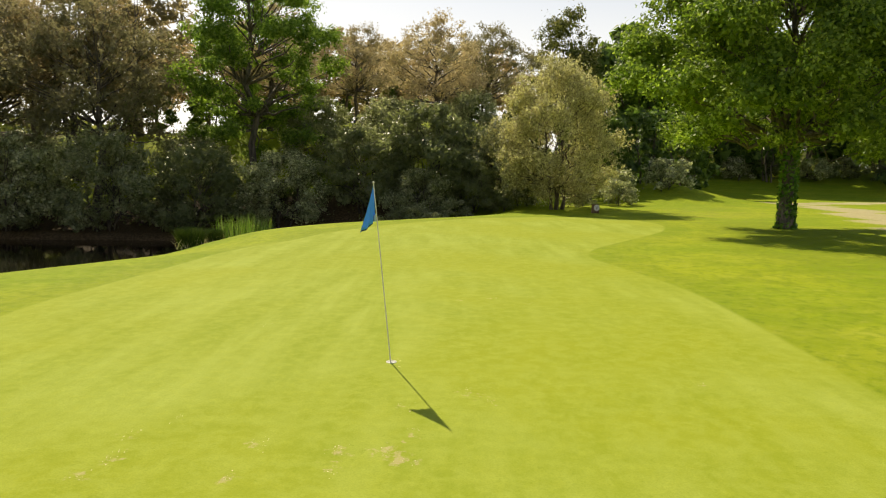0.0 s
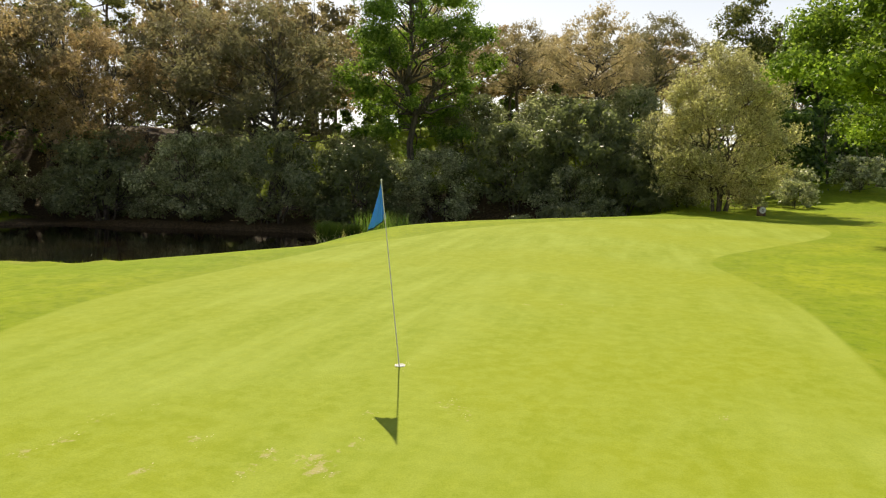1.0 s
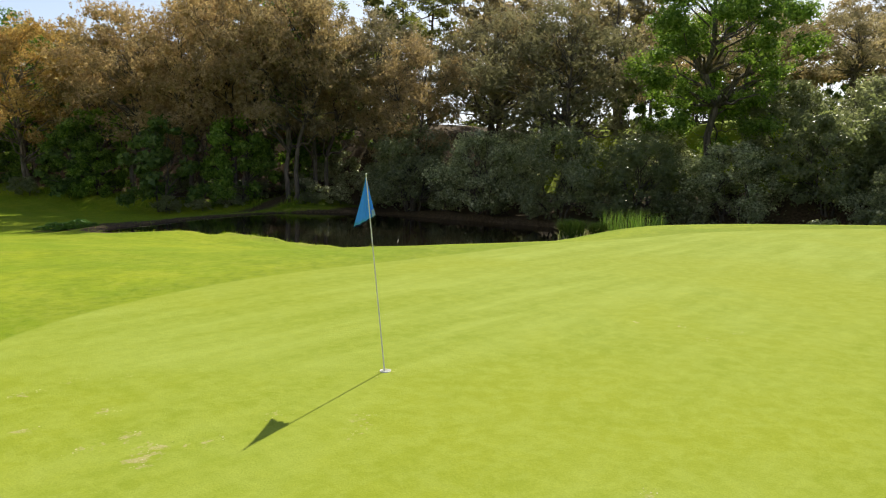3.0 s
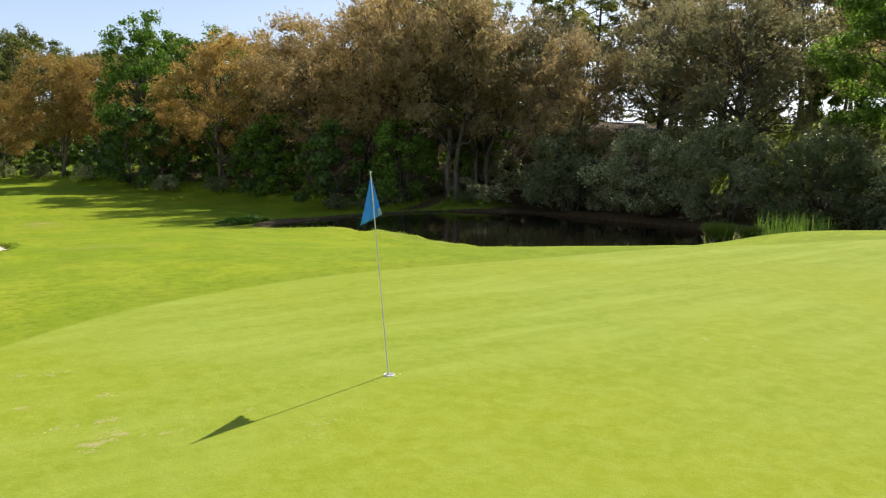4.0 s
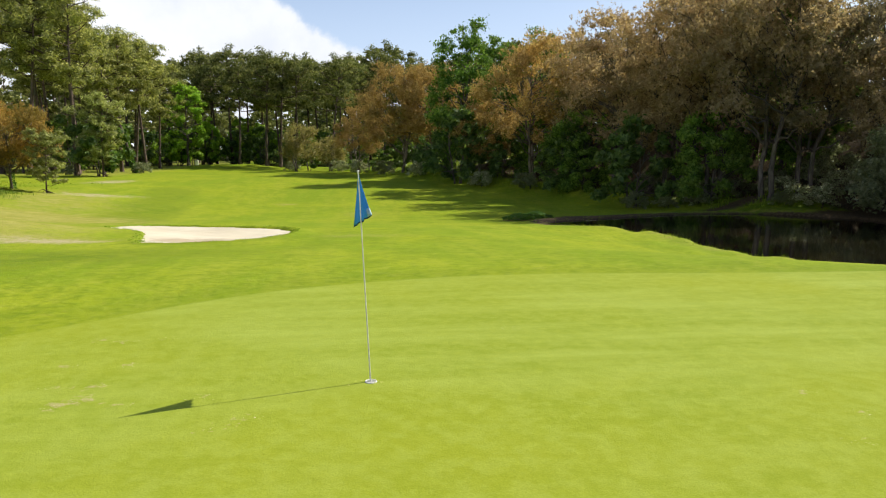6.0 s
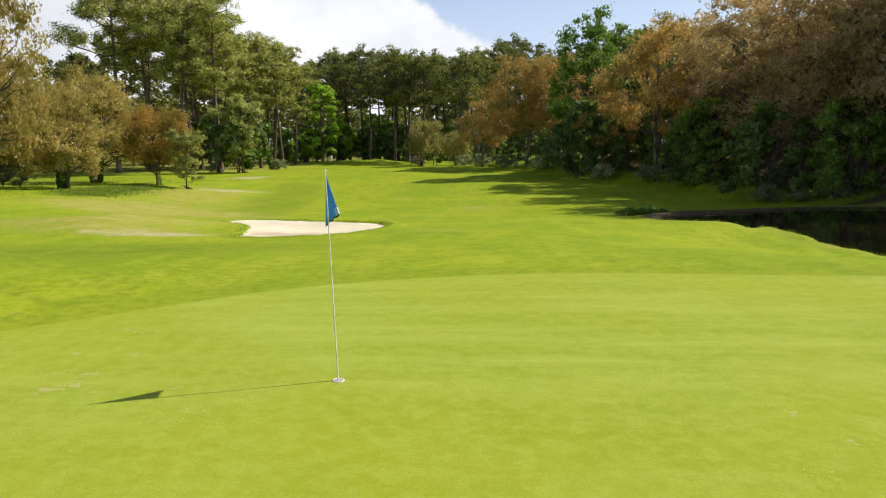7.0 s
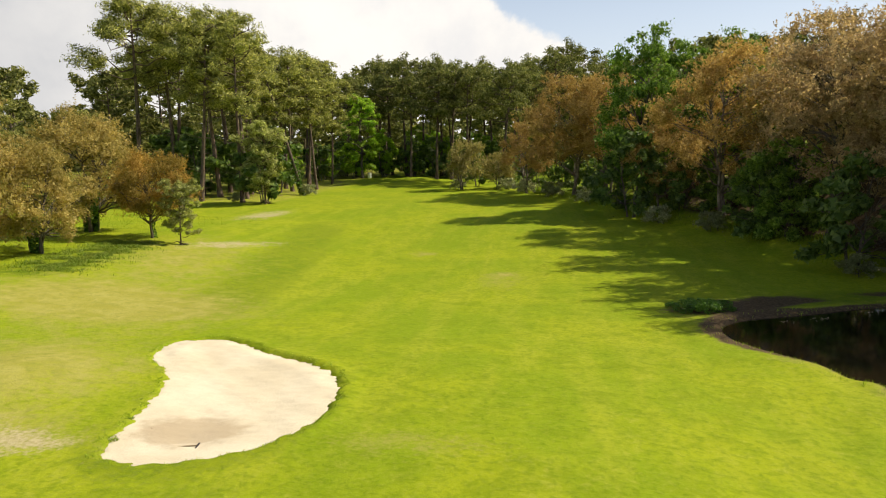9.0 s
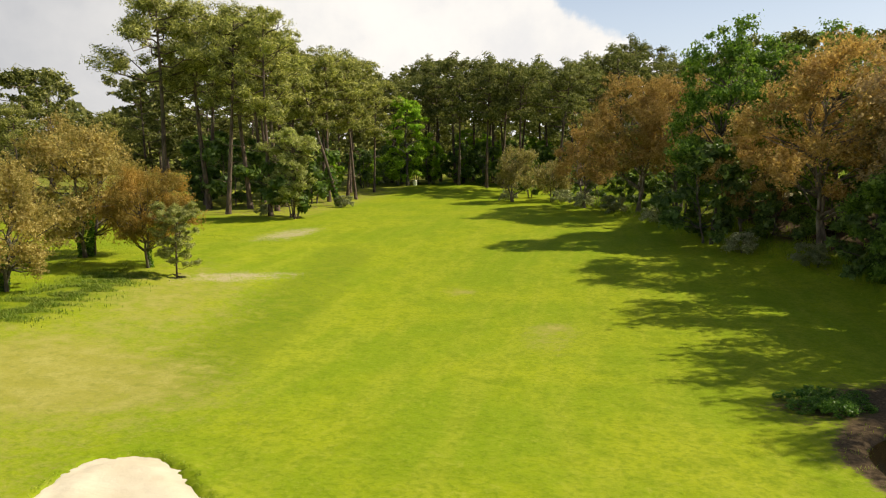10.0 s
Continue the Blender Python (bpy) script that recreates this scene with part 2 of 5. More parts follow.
def turf_material():
    """Mown and rough turf, worn and bare ground, told apart by the land's own fields."""
    m, nt, out = start("turf")
    pos = nt.nodes.new("ShaderNodeTexCoord").outputs["Object"]

    def field(name):
        n = nt.nodes.new("ShaderNodeAttribute")
        n.attribute_name = name
        return n.outputs["Fac"]

    big = noise_tex(nt, pos, 0.16, 4.0, 0.6)
    mid_n = noise_tex(nt, pos, 0.9, 5.0, 0.6, 0.4)
    small = noise_tex(nt, pos, 7.0, 5.0, 0.65)
    blade = noise_tex(nt, pos, 60.0, 3.0, 0.7)
    # streaks along the mower's way
    mp = node(nt, "ShaderNodeMapping", {"Vector": pos, "Rotation": (0, 0, radians(-28)), "Scale": (0.22, 1.5, 1)})
    streak = noise_tex(nt, mp.outputs[0], 1.1, 5.0, 0.6)
    # mown green
    g = mix(nt, span(nt, streak, 0.33, 0.70), (0.238, 0.300, 0.026), (0.328, 0.390, 0.066))
    g = mix(nt, span(nt, big, 0.40, 0.66), g, (0.275, 0.320, 0.022))
    g = mix(nt, maths(nt, "MULTIPLY", span(nt, mid_n, 0.38, 0.68), 0.22), g, (0.200, 0.265, 0.012))
    tuft_n = noise_tex(nt, pos, 4.2, 5.0, 0.65, 0.3)
    g = mix(nt, maths(nt, "MULTIPLY", span(nt, tuft_n, 0.40, 0.66), 0.35), g, (0.36, 0.415, 0.075))
    g = mix(nt, maths(nt, "MULTIPLY", span(nt, small, 0.42, 0.75), 0.35), g, (0.36, 0.40, 0.05))
    g = mix(nt, maths(nt, "MULTIPLY", span(nt, blade, 0.35, 0.75), 0.30), g, (0.14, 0.20, 0.008))
    # fairway
    f = mix(nt, span(nt, big, 0.38, 0.64), (0.205, 0.292, 0.011), (0.292, 0.348, 0.014))
    patchy = noise_tex(nt, pos, 2.3, 5.0, 0.7, 0.5)
    lane = node(nt, "ShaderNodeMapping", {"Vector": pos, "Rotation": (0, 0, radians(7)), "Scale": (0.75, 0.06, 1)})
    swath = noise_tex(nt, lane.outputs[0], 1.0, 4.0, 0.6)
    f = mix(nt, maths(nt, "MULTIPLY", span(nt, swath, 0.42, 0.66), 0.5), f, (0.335, 0.365, 0.030))
    f = mix(nt, maths(nt, "MULTIPLY", span(nt, mid_n, 0.45, 0.70), 0.65), f, (0.168, 0.236, 0.008))
    f = mix(nt, maths(nt, "MULTIPLY", span(nt, patchy, 0.52, 0.72), 0.55), f, (0.135, 0.200, 0.008))
    f = mix(nt, maths(nt, "MULTIPLY", span(nt, patchy, 0.46, 0.30), 0.45), f, (0.36, 0.375, 0.055))
    f = mix(nt, maths(nt, "MULTIPLY", span(nt, tuft_n, 0.46, 0.66), 0.6), f, (0.135, 0.205, 0.007))
    f = mix(nt, maths(nt, "MULTIPLY", span(nt, small, 0.45, 0.75), 0.32), f, (0.35, 0.375, 0.06))
    f = mix(nt, maths(nt, "MULTIPLY", span(nt, blade, 0.4, 0.75), 0.45), f, (0.110, 0.160, 0.007))
    # longer, darker grass; north of the pond it also stands in for tree shade
    r = mix(nt, span(nt, mid_n, 0.38, 0.64), (0.105, 0.170, 0.007), (0.225, 0.280, 0.012))
    r = mix(nt, maths(nt, "MULTIPLY", span(nt, patchy, 0.50, 0.70), 0.6), r, (0.085, 0.145, 0.006))
    r = mix(nt, maths(nt, "MULTIPLY", span(nt, small, 0.42, 0.72), 0.6), r, (0.19, 0.23, 0.04))
    r = mix(nt, maths(nt, "MULTIPLY", span(nt, blade, 0.42, 0.75), 0.5), r, (0.04, 0.075, 0.006))
    # dry grass, bare earth
    d = mix(nt, span(nt, mid_n, 0.35, 0.7), (0.305, 0.292, 0.055), (0.380, 0.352, 0.095))
    d = mix(nt, maths(nt, "MULTIPLY", span(nt, patchy, 0.48, 0.68), 0.6), d, (0.21, 0.225, 0.045))
    d = mix(nt, maths(nt, "MULTIPLY", span(nt, small, 0.35, 0.7), 0.4), d, (0.22, 0.22, 0.05))
    e = mix(nt, span(nt, small, 0.35, 0.7), (0.060, 0.042, 0.023), (0.145, 0.105, 0.062))
    e = mix(nt, maths(nt, "MULTIPLY", span(nt, blade, 0.45, 0.7), 0.5), e, (0.055, 0.04, 0.022))
    s = mix(nt, span(nt, small, 0.35, 0.7), (0.40, 0.33, 0.205), (0.50, 0.43, 0.285))

    def rough_edge(name, width, wob=0.6):
        v = maths(nt, "ADD", field(name), maths(nt, "MULTIPLY", maths(nt, "SUBTRACT", mid_n, 0.5), wob))
        v = maths(nt, "ADD", v, maths(nt, "MULTIPLY", maths(nt, "SUBTRACT", small, 0.5), wob))
        return span(nt, v, 0.5 - width, 0.5 + width)

    c = mix(nt, rough_edge("long", 0.22), f, r)
    c = mix(nt, maths(nt, "MULTIPLY", rough_edge("dry", 0.3, 0.8), 0.92), c, d)
    c = mix(nt, rough_edge("bare", 0.16, 0.7), c, e)
    c = mix(nt, maths(nt, "MULTIPLY", rough_edge("sandy", 0.22, 0.8), 0.75), c, s)
    collar = maths(nt, "ADD", field("green_gap"), maths(nt, "MULTIPLY", maths(nt, "SUBTRACT", small, 0.5), 0.10))
    fringe = mix(nt, 0.55, r, f)
    c = mix(nt, span(nt, field("green_gap"), 1.3, 0.7), c, mix(nt, 0.5, c, fringe))
    # healed pitch marks and scuffs on the green
    worn = maths(nt, "ADD", maths(nt, "MULTIPLY", field("scuff"), 0.82), maths(nt, "MULTIPLY", maths(nt, "SUBTRACT", noise_tex(nt, pos, 11.0, 4.0, 0.6), 0.5), 1.7))
    g = mix(nt, maths(nt, "MULTIPLY", span(nt, worn, 0.66, 0.95), 0.7), g, mix(nt, span(nt, blade, 0.4, 0.6), (0.40, 0.36, 0.13), (0.46, 0.37, 0.22)))
    g = mix(nt, maths(nt, "MULTIPLY", span(nt, maths(nt, "ADD", maths(nt, "MULTIPLY", field("scuff"), 0.1), noise_tex(nt, pos, 17.0, 3.0, 0.6)), 0.66, 0.78), 0.4), g, (0.17, 0.235, 0.012))
    c = mix(nt, span(nt, collar, 0.06, -0.06), c, g)
    relief = maths(nt, "ADD", maths(nt, "MULTIPLY", blade, 0.35), maths(nt, "MULTIPLY", small, 0.65))
    relief = maths(nt, "ADD", relief, maths(nt, "MULTIPLY", maths(nt, "MULTIPLY", tuft_n, 2.6), span(nt, field("green_gap"), 0.0, 1.0)))
    surface(nt, out, c, 0.85, relief, 0.42, 0.035, 0.0, 0.05)
    return m


def sand_material():
    m, nt, out = start("sand")
    pos = nt.nodes.new("ShaderNodeTexCoord").outputs["Object"]
    big = noise_tex(nt, pos, 0.5, 4.0)
    small = noise_tex(nt, pos, 14.0, 5.0, 0.65)
    c = mix(nt, span(nt, big, 0.35, 0.7), (0.60, 0.53, 0.39), (0.68, 0.615, 0.475))
    c = mix(nt, maths(nt, "MULTIPLY", span(nt, small, 0.5, 0.8), 0.3), c, (0.50, 0.42, 0.31))
    # damp, leaf-strewn low end
    n = nt.nodes.new("ShaderNodeAttribute")
    n.attribute_name = "damp"
    v = maths(nt, "ADD", n.outputs["Fac"], maths(nt, "MULTIPLY", maths(nt, "SUBTRACT", noise_tex(nt, pos, 2.2, 5.0), 0.5), 0.9))
    c = mix(nt, maths(nt, "MULTIPLY", span(nt, v, 0.4, 0.9), 0.6), c, (0.36, 0.27, 0.17))
    surface(nt, out, c, 0.95, maths(nt, "ADD", small, maths(nt, "MULTIPLY", big, 2.0)), 0.5, 0.03, 0.0, 0.2)
    return m


def plain(name, color, rough=0.6, metallic=0.0, var=0.15, scale=8.0, bump=0.1):
    m, nt, out = start(name)
    pos = nt.nodes.new("ShaderNodeTexCoord").outputs["Object"]
    n = noise_tex(nt, pos, scale, 5.0, 0.6)
    lo = tuple(max(0.0, v * (1 - 2 * var)) for v in color)
    hi = tuple(min(1.0, v * (1 + var)) for v in color)
    surface(nt, out, mix(nt, span(nt, n, 0.3, 0.7), lo, hi), rough, n, bump, 0.01, metallic)
    return m


def water_material():
    m, nt, out = start("pond_water")
    pos = nt.nodes.new("ShaderNodeTexCoord").outputs["Object"]
    mp = node(nt, "ShaderNodeMapping", {"Vector": pos, "Scale": (1.0, 0.6, 1)})
    n = noise_tex(nt, mp.outputs[0], 2.2, 3.0, 0.5)
    silt = noise_tex(nt, pos, 0.3, 4.0)
    c = mix(nt, span(nt, silt, 0.4, 0.65), (0.004, 0.004, 0.003), (0.013, 0.010, 0.005))
    surface(nt, out, c, 0.06, n, 0.06, 0.02, 0.0, 0.5)
    return m


TURF, SAND, WATER_MAT = turf_material(), sand_material(), water_material()
BARK = bark_material("bark_dark", (0.055, 0.046, 0.037), (0.20, 0.165, 0.13))
BARK_PALE = bark_material("bark_pale", (0.10, 0.08, 0.062), (0.30, 0.25, 0.20))
BARK_PINE = bark_material("bark_pine", (0.045, 0.030, 0.022), (0.19, 0.13, 0.10), 4.0)
LEAF_OAK = leaf_material("leaf_oak", (0.060, 0.102, 0.018), (0.130, 0.190, 0.033), (0.27, 0.335, 0.075), 0.52)
LEAF_EDGE = leaf_material("leaf_green_oak", (0.050, 0.100, 0.018), (0.098, 0.172, 0.030), (0.20, 0.29, 0.06), 0.48)
LEAF_BRIGHT = leaf_material("leaf_fresh_oak", (0.085, 0.145, 0.028), (0.155, 0.235, 0.050), (0.28, 0.37, 0.095), 0.62)
LEAF_BROWN = leaf_material("leaf_rust", (0.24, 0.180, 0.098), (0.345, 0.262, 0.148), (0.45, 0.35, 0.214), 0.58, 0.5, 0.35, (0.265, 0.24, 0.145), (1.0, 0.96, 0.72), 0.06)
LEAF_GREYBROWN = leaf_material("leaf_grey_brown", (0.265, 0.216, 0.138), (0.378, 0.315, 0.206), (0.495, 0.418, 0.29), 0.585, 0.5, 0.35, (0.24, 0.232, 0.14), (1.0, 0.98, 0.75), 0.06)
LEAF_ORANGE = leaf_material("leaf_orange", (0.225, 0.157, 0.060), (0.335, 0.242, 0.092), (0.46, 0.348, 0.15), 0.52, 0.5, 0.3, None, (1.0, 0.95, 0.65), 0.06)
LEAF_GOLD = leaf_material("leaf_gold", (0.24, 0.158, 0.042), (0.35, 0.235, 0.062), (0.47, 0.335, 0.10), 0.5, 0.5, 0.3, None, (1.0, 0.95, 0.65), 0.06, (0.26, 0.205, 0.056))
LEAF_OCHRE = leaf_material("leaf_ochre", (0.235, 0.185, 0.062), (0.345, 0.28, 0.102), (0.46, 0.39, 0.165), 0.5, 0.5, 0.3, None, (1.0, 0.97, 0.65), 0.06, (0.305, 0.262, 0.082))
LEAF_WILLOW = leaf_material("leaf_willow", (0.21, 0.20, 0.10), (0.40, 0.38, 0.20), (0.62, 0.59, 0.36), 0.5, 0.45, 0.35, None, (1.0, 1.02, 0.65), 0.3)
LEAF_BUSH = leaf_material("leaf_bush", (0.140, 0.158, 0.085), (0.295, 0.310, 0.182), (0.57, 0.565, 0.40), 0.57, 0.36, 0.4, (0.205, 0.235, 0.110), (1.0, 1.04, 0.72), 0.45)
LEAF_DARK = leaf_material("leaf_dark", (0.046, 0.080, 0.020), (0.092, 0.148, 0.036), (0.18, 0.24, 0.07), 0.5, 0.45, 0.4, None, (1.0, 1.08, 0.55), 0.3)
LEAF_PINE = leaf_material("needles", (0.075, 0.088, 0.028), (0.205, 0.212, 0.066), (0.46, 0.435, 0.155), 0.42, 0.5)
LEAF_PINE_FAR = leaf_material("far_needles", (0.050, 0.062, 0.020), (0.120, 0.132, 0.042), (0.26, 0.255, 0.095), 0.36, 0.6, 0.35, None, (1.0, 1.05, 0.6), 0.08)
LEAF_YOUNG = leaf_material("young_needles", (0.13, 0.145, 0.048), (0.25, 0.265, 0.095), (0.42, 0.425, 0.18), 0.48)
LEAF_OLIVE = leaf_material("leaf_olive", (0.13, 0.11, 0.045), (0.24, 0.205, 0.085), (0.37, 0.32, 0.15), 0.5)
LEAF_LIME = leaf_material("leaf_lime", (0.11, 0.18, 0.02), (0.21, 0.32, 0.035), (0.34, 0.45, 0.075), 0.62)
LEAF_IVY = leaf_material("leaf_ivy", (0.03, 0.07, 0.012), (0.07, 0.15, 0.02), (0.14, 0.25, 0.04), 0.35, 0.4)
BLADE = leaf_material("grass_blades", (0.10, 0.16, 0.012), (0.18, 0.25, 0.018), (0.29, 0.34, 0.05), 0.45)
TUSSOCK = leaf_material("tussock_blades", (0.075, 0.125, 0.016), (0.135, 0.190, 0.024), (0.24, 0.27, 0.06), 0.42)
REED = leaf_material("reed_blades", (0.022, 0.040, 0.010), (0.042, 0.070, 0.016), (0.10, 0.13, 0.035), 0.10, 0.5, 0.3, None, (1.0, 1.05, 0.6), 0.1)
IRIS = leaf_material("iris_blades", (0.060, 0.110, 0.022), (0.105, 0.175, 0.035), (0.26, 0.32, 0.11), 0.35)
STRAW = leaf_material("dry_blades", (0.30, 0.26, 0.17), (0.46, 0.41, 0.29), (0.62, 0.57, 0.44), 0.35)
LITTER = leaf_material("leaf_litter", (0.05, 0.032, 0.018), (0.10, 0.065, 0.035), (0.19, 0.13, 0.07), 0.1)

# ---- ground, sand, water, path ----
def close_up(line, stretches):
    """The grid line with finer steps in some stretches."""
    for lo, hi, gap in stretches:
        line = np.concatenate([line[line < lo - 0.5 * gap], np.arange(lo, hi, gap), line[line > hi + 0.2 * gap]])
    return line


xs = close_up(axis(-14, 38, 0.38, (-125, 125), 2200, 1.9), ((-12.2, -1.6, 0.12), (-1.5, 5.6, 0.19), (9.6, 20.0, 0.22)))
ys = close_up(axis(-12, 43, 0.38, (-80, 215), 2200, 1.9), ((-4.2, 3.0, 0.19), (15.8, 30.0, 0.12), (30.3, 40.5, 0.22)))
X, Y = np.meshgrid(xs, ys)
Z = land(X, Y)
nx, ny = len(xs), len(ys)
i = (np.arange(ny - 1)[:, None] * nx + np.arange(nx - 1)[None]).ravel()
ground_me = mesh_of("ground", np.stack([X.ravel(), Y.ravel(), Z.ravel()], 1), np.stack([i, i + 1, i + nx + 1, i + nx], 1), TURF, True)
ground = tagged(new("ground", ground_me), "mown golf turf with rough, dry patches and bare banks", "ground", kind="structure")


def add_field(me, name, values):
    me.attributes.new(name, "FLOAT", "POINT").data.foreach_set("value", np.ascontiguousarray(values, np.float32).ravel())


sg, sp, sb = signed(GREEN, X, Y), signed(POND, X, Y), bunker_gap(X, Y)
out = X - wood_edge(Y)
blob = lambda x0, y0, rx, ry, a=0.0: np.exp(-((((X - x0) * math.cos(a) + (Y - y0) * math.sin(a)) / rx) ** 2) - ((-(X - x0) * math.sin(a) + (Y - y0) * math.cos(a)) / ry) ** 2)
add_field(ground_me, "green_gap", sg)
MARKS = ((-2.05, 1.75), (-2.95, 1.9), (-3.3, 2.0), (-2.6, 0.85), (-2.7, 0.2), (-3.1, 0.15), (-1.08, -0.88), (-2.7, -0.2), (-3.3, 0.9), (-2.5, 2.0), (-2.3, -0.4), (-1.6, -0.3), (-0.7, -3.4), (4.2, -0.8), (3.9, -2.0), (4.6, -2.1), (-1.4, -1.1), (1.9, 2.0), (-2.9, -0.4), (4.4, -1.4))
add_field(ground_me, "scuff", np.clip(sum(blob(x, y, 0.21, 0.18) for x, y in MARKS), 0, 1))
lng_shade = 0.35 * step(1.6, 0.2, sb) * step(-0.5, 0.2, sb) + 0.8 * step(-4.5, 0.5, out) * step(34, 52, Y) + 0.62 * blob(-8.5, 11.2, 9.5, 4.5, 0.3) + 0.5 * step(5.0, 1.5, np.abs(X + 13.8 + 0.13 * (Y - 36))) * step(29, 36, Y) * step(84, 66, Y)
lng_shade = lng_shade + 0.05 * step(5.0, 1.5, np.abs(X + 13.8 + 0.13 * (Y - 36))) * step(29, 36, Y) * step(84, 66, Y) + 0.55 * blob(17, -12, 17, 3.6, -0.25) + 0.3 * step(-20, -31, X) * step(24, 36, Y) + 0.9 * step(136, 150, Y + 0.1 * np.abs(X + 20))
# first term: tree shade on the pond's north shore, painted as darker grass
lng_shade = lng_shade + 0.8 * step(9, 3, sp) * step(38, 42, Y) + 0.75 * step(2.6, 1.0, np.abs(X + 26.6 + 0.08 * (Y - 40))) * step(36, 40, Y) * step(56, 51, Y)
add_field(ground_me, "long", np.clip(lng_shade, 0, 1))
dry = 0.85 * blob(-14.5, 22.5, 5.4, 5) + 0.4 * blob(-10.6, 17.6, 4.6, 1.6, -0.12) + 0.95 * blob(-18.5, 34.5, 8, 5) + 0.62 * blob(-22, 49, 6, 11, 0.3) + 0.45 * blob(0.6, 18.5, 2.6, 1.1) + 0.45 * blob(0.5, 47.5, 2.2, 3.0) + 0.75 * blob(-6.3, 57.7, 1.7, 1.0) + 0.75 * blob(0.8, 50.1, 1.5, 0.8) + 0.35 * blob(33, -15.5, 13, 4.4, -0.3) + 0.45 * step(3.2, 0.4, sp) + 0.5 * step(-26, -32, X) * step(80, 90, Y)
add_field(ground_me, "dry", np.clip(dry, 0, 1))
bare = 0.7 * step(-0.02, -0.15, sb) + 0.66 * step(0.9, 0.2, sp) * step(26, 31, Y) + 0.55 * step(0.9, 0.2, sp) + 0.4 * step(1.6, 0.4, sp) * step(25, 20, X) + 0.72 * step(2.4, 0.5, sp) * step(28.5, 31.5, Y) * step(17, 14, X) + 0.85 * blob(13.4, 40.4, 5.0, 2.7, 0.45) + 0.85 * step(-3.5, 1.0, out) * step(28, 43, Y) * step(90, 72, Y)
bare = bare + 0.25 * step(1, 6, out) * step(24, 32, Y) + 0.85 * step(-4.5, -1.5, out) * step(6.5, 3.5, out) * step(-1, 4, Y) * step(44, 38, Y) + 0.8 * step(0.5, 3.5, out) * step(40, 50, Y) * step(96, 88, Y)
bank_track = np.exp(-(((sp - 3.9) / 0.85) ** 2)) * step(38.5, 41, Y) * step(11, 16, X) * step(34, 31, X)
bare = bare * (1 - 0.75 * step(5.0, 3.5, sp) * step(0.8, 1.5, sp) * step(39, 41, Y) * step(14, 18, X)) + 0.9 * bank_track
leafy = step(-29, -33, X) * step(84, 92, Y)
bare = bare + 0.42 * leafy
add_field(ground_me, "bare", np.clip(bare * step(0.6, 0.9, sg), 0, 1))
sandy = 0.58 * blob(-10.4, 17.4, 3.2, 1.25, -0.12) + 0.72 * blob(-26.2, 75, 2.2, 6.5, -0.15) + 0.70 * blob(-21.5, 55.5, 1.6, 5.5, -0.75) + 0.8 * blob(25, 97, 9, 6) + 1.0 * step(1.9, 1.5, path_gap(X, Y))
add_field(ground_me, "sandy", np.clip(sandy * step(0.0, 0.3, sb), 0, 1))

# sand dish in the bunker
gx, gy = np.arange(-12.4, -1.4, 0.12), np.arange(15.6, 30.2, 0.12)
SX, SY = np.meshgrid(gx, gy)
ssb = bunker_gap(SX, SY)
SZ = land(SX, SY, False) - 0.04 - 0.11 * step(0.1, -2.2, ssb) + 0.13 * step(21.5, 27.0, SY + 0.3 * SX + 2.0) * step(-0.1, -0.9, ssb) + 0.011 * swell(SX, SY, 1.3, 11) + 0.008 * swell(SX, SY, 0.35, 12)
SZ = np.where(ssb > 0.05, SZ - 0.6 * step(0.05, 0.5, ssb), SZ)
keep = ssb < 0.45
n2 = len(gx)
i = (np.arange(len(gy) - 1)[:, None] * n2 + np.arange(n2 - 1)[None]).ravel()
q = np.stack([i, i + 1, i + n2 + 1, i + n2], 1)
q = q[keep.ravel()[q].all(1)]
sand_me = mesh_of("bunker_sand", np.stack([SX.ravel(), SY.ravel(), SZ.ravel()], 1), q, SAND, True)
tagged(new("bunker_sand", sand_me), "pale raked sand in a kidney-shaped bunker", "sand bunker", kind="structure")
add_field(sand_me, "damp", np.exp(-((SX + 5.7) / 1.6) ** 2 - ((SY - 18.7) / 1.1) ** 2) + 0.42 * np.exp(-((SX + 5.8) / 2.4) ** 2 - ((SY - 20.6) / 2.6) ** 2))

wx, wy = np.meshgrid(np.arange(10.5, 40, 0.5), np.arange(1.5, 44, 0.5))
k = wx.shape[1]
i = (np.arange(wx.shape[0] - 1)[:, None] * k + np.arange(k - 1)[None]).ravel()
q = np.stack([i, i + 1, i + k + 1, i + k], 1)
q = q[(signed(POND, wx, wy).ravel()[q] < 0.9).all(1)]
tagged(new("pond_water", mesh_of("pond_water", np.stack([wx.ravel(), wy.ravel(), np.full(wx.size, WATER)], 1), q, WATER_MAT)),
       "still dark pond water with silty edges", "pond", kind="structure")


# ---- trees ----
def tube(points, radii, sides=7):
    points, radii = np.asarray(points, float), np.asarray(radii, float)
    verts, faces = [], []
    for k, p in enumerate(points):
        d = points[min(k + 1, len(points) - 1)] - points[max(k - 1, 0)]
        d = d / (np.linalg.norm(d) + 1e-9)
        a = np.cross(d, (0.31, 0.95, 0.0) if abs(d[2]) > 0.6 else (0, 0, 1.0))
        a = a / np.linalg.norm(a)
        b = np.cross(d, a)
        t = np.linspace(0, 2 * math.pi, sides, endpoint=False)[:, None]
        verts.append(p + radii[k] * (np.cos(t) * a + np.sin(t) * b))
        if k:
            o = (k - 1) * sides
            faces += [(o + j, o + (j + 1) % sides, o + sides + (j + 1) % sides, o + sides + j) for j in range(sides)]
    return np.concatenate(verts), np.array(faces)


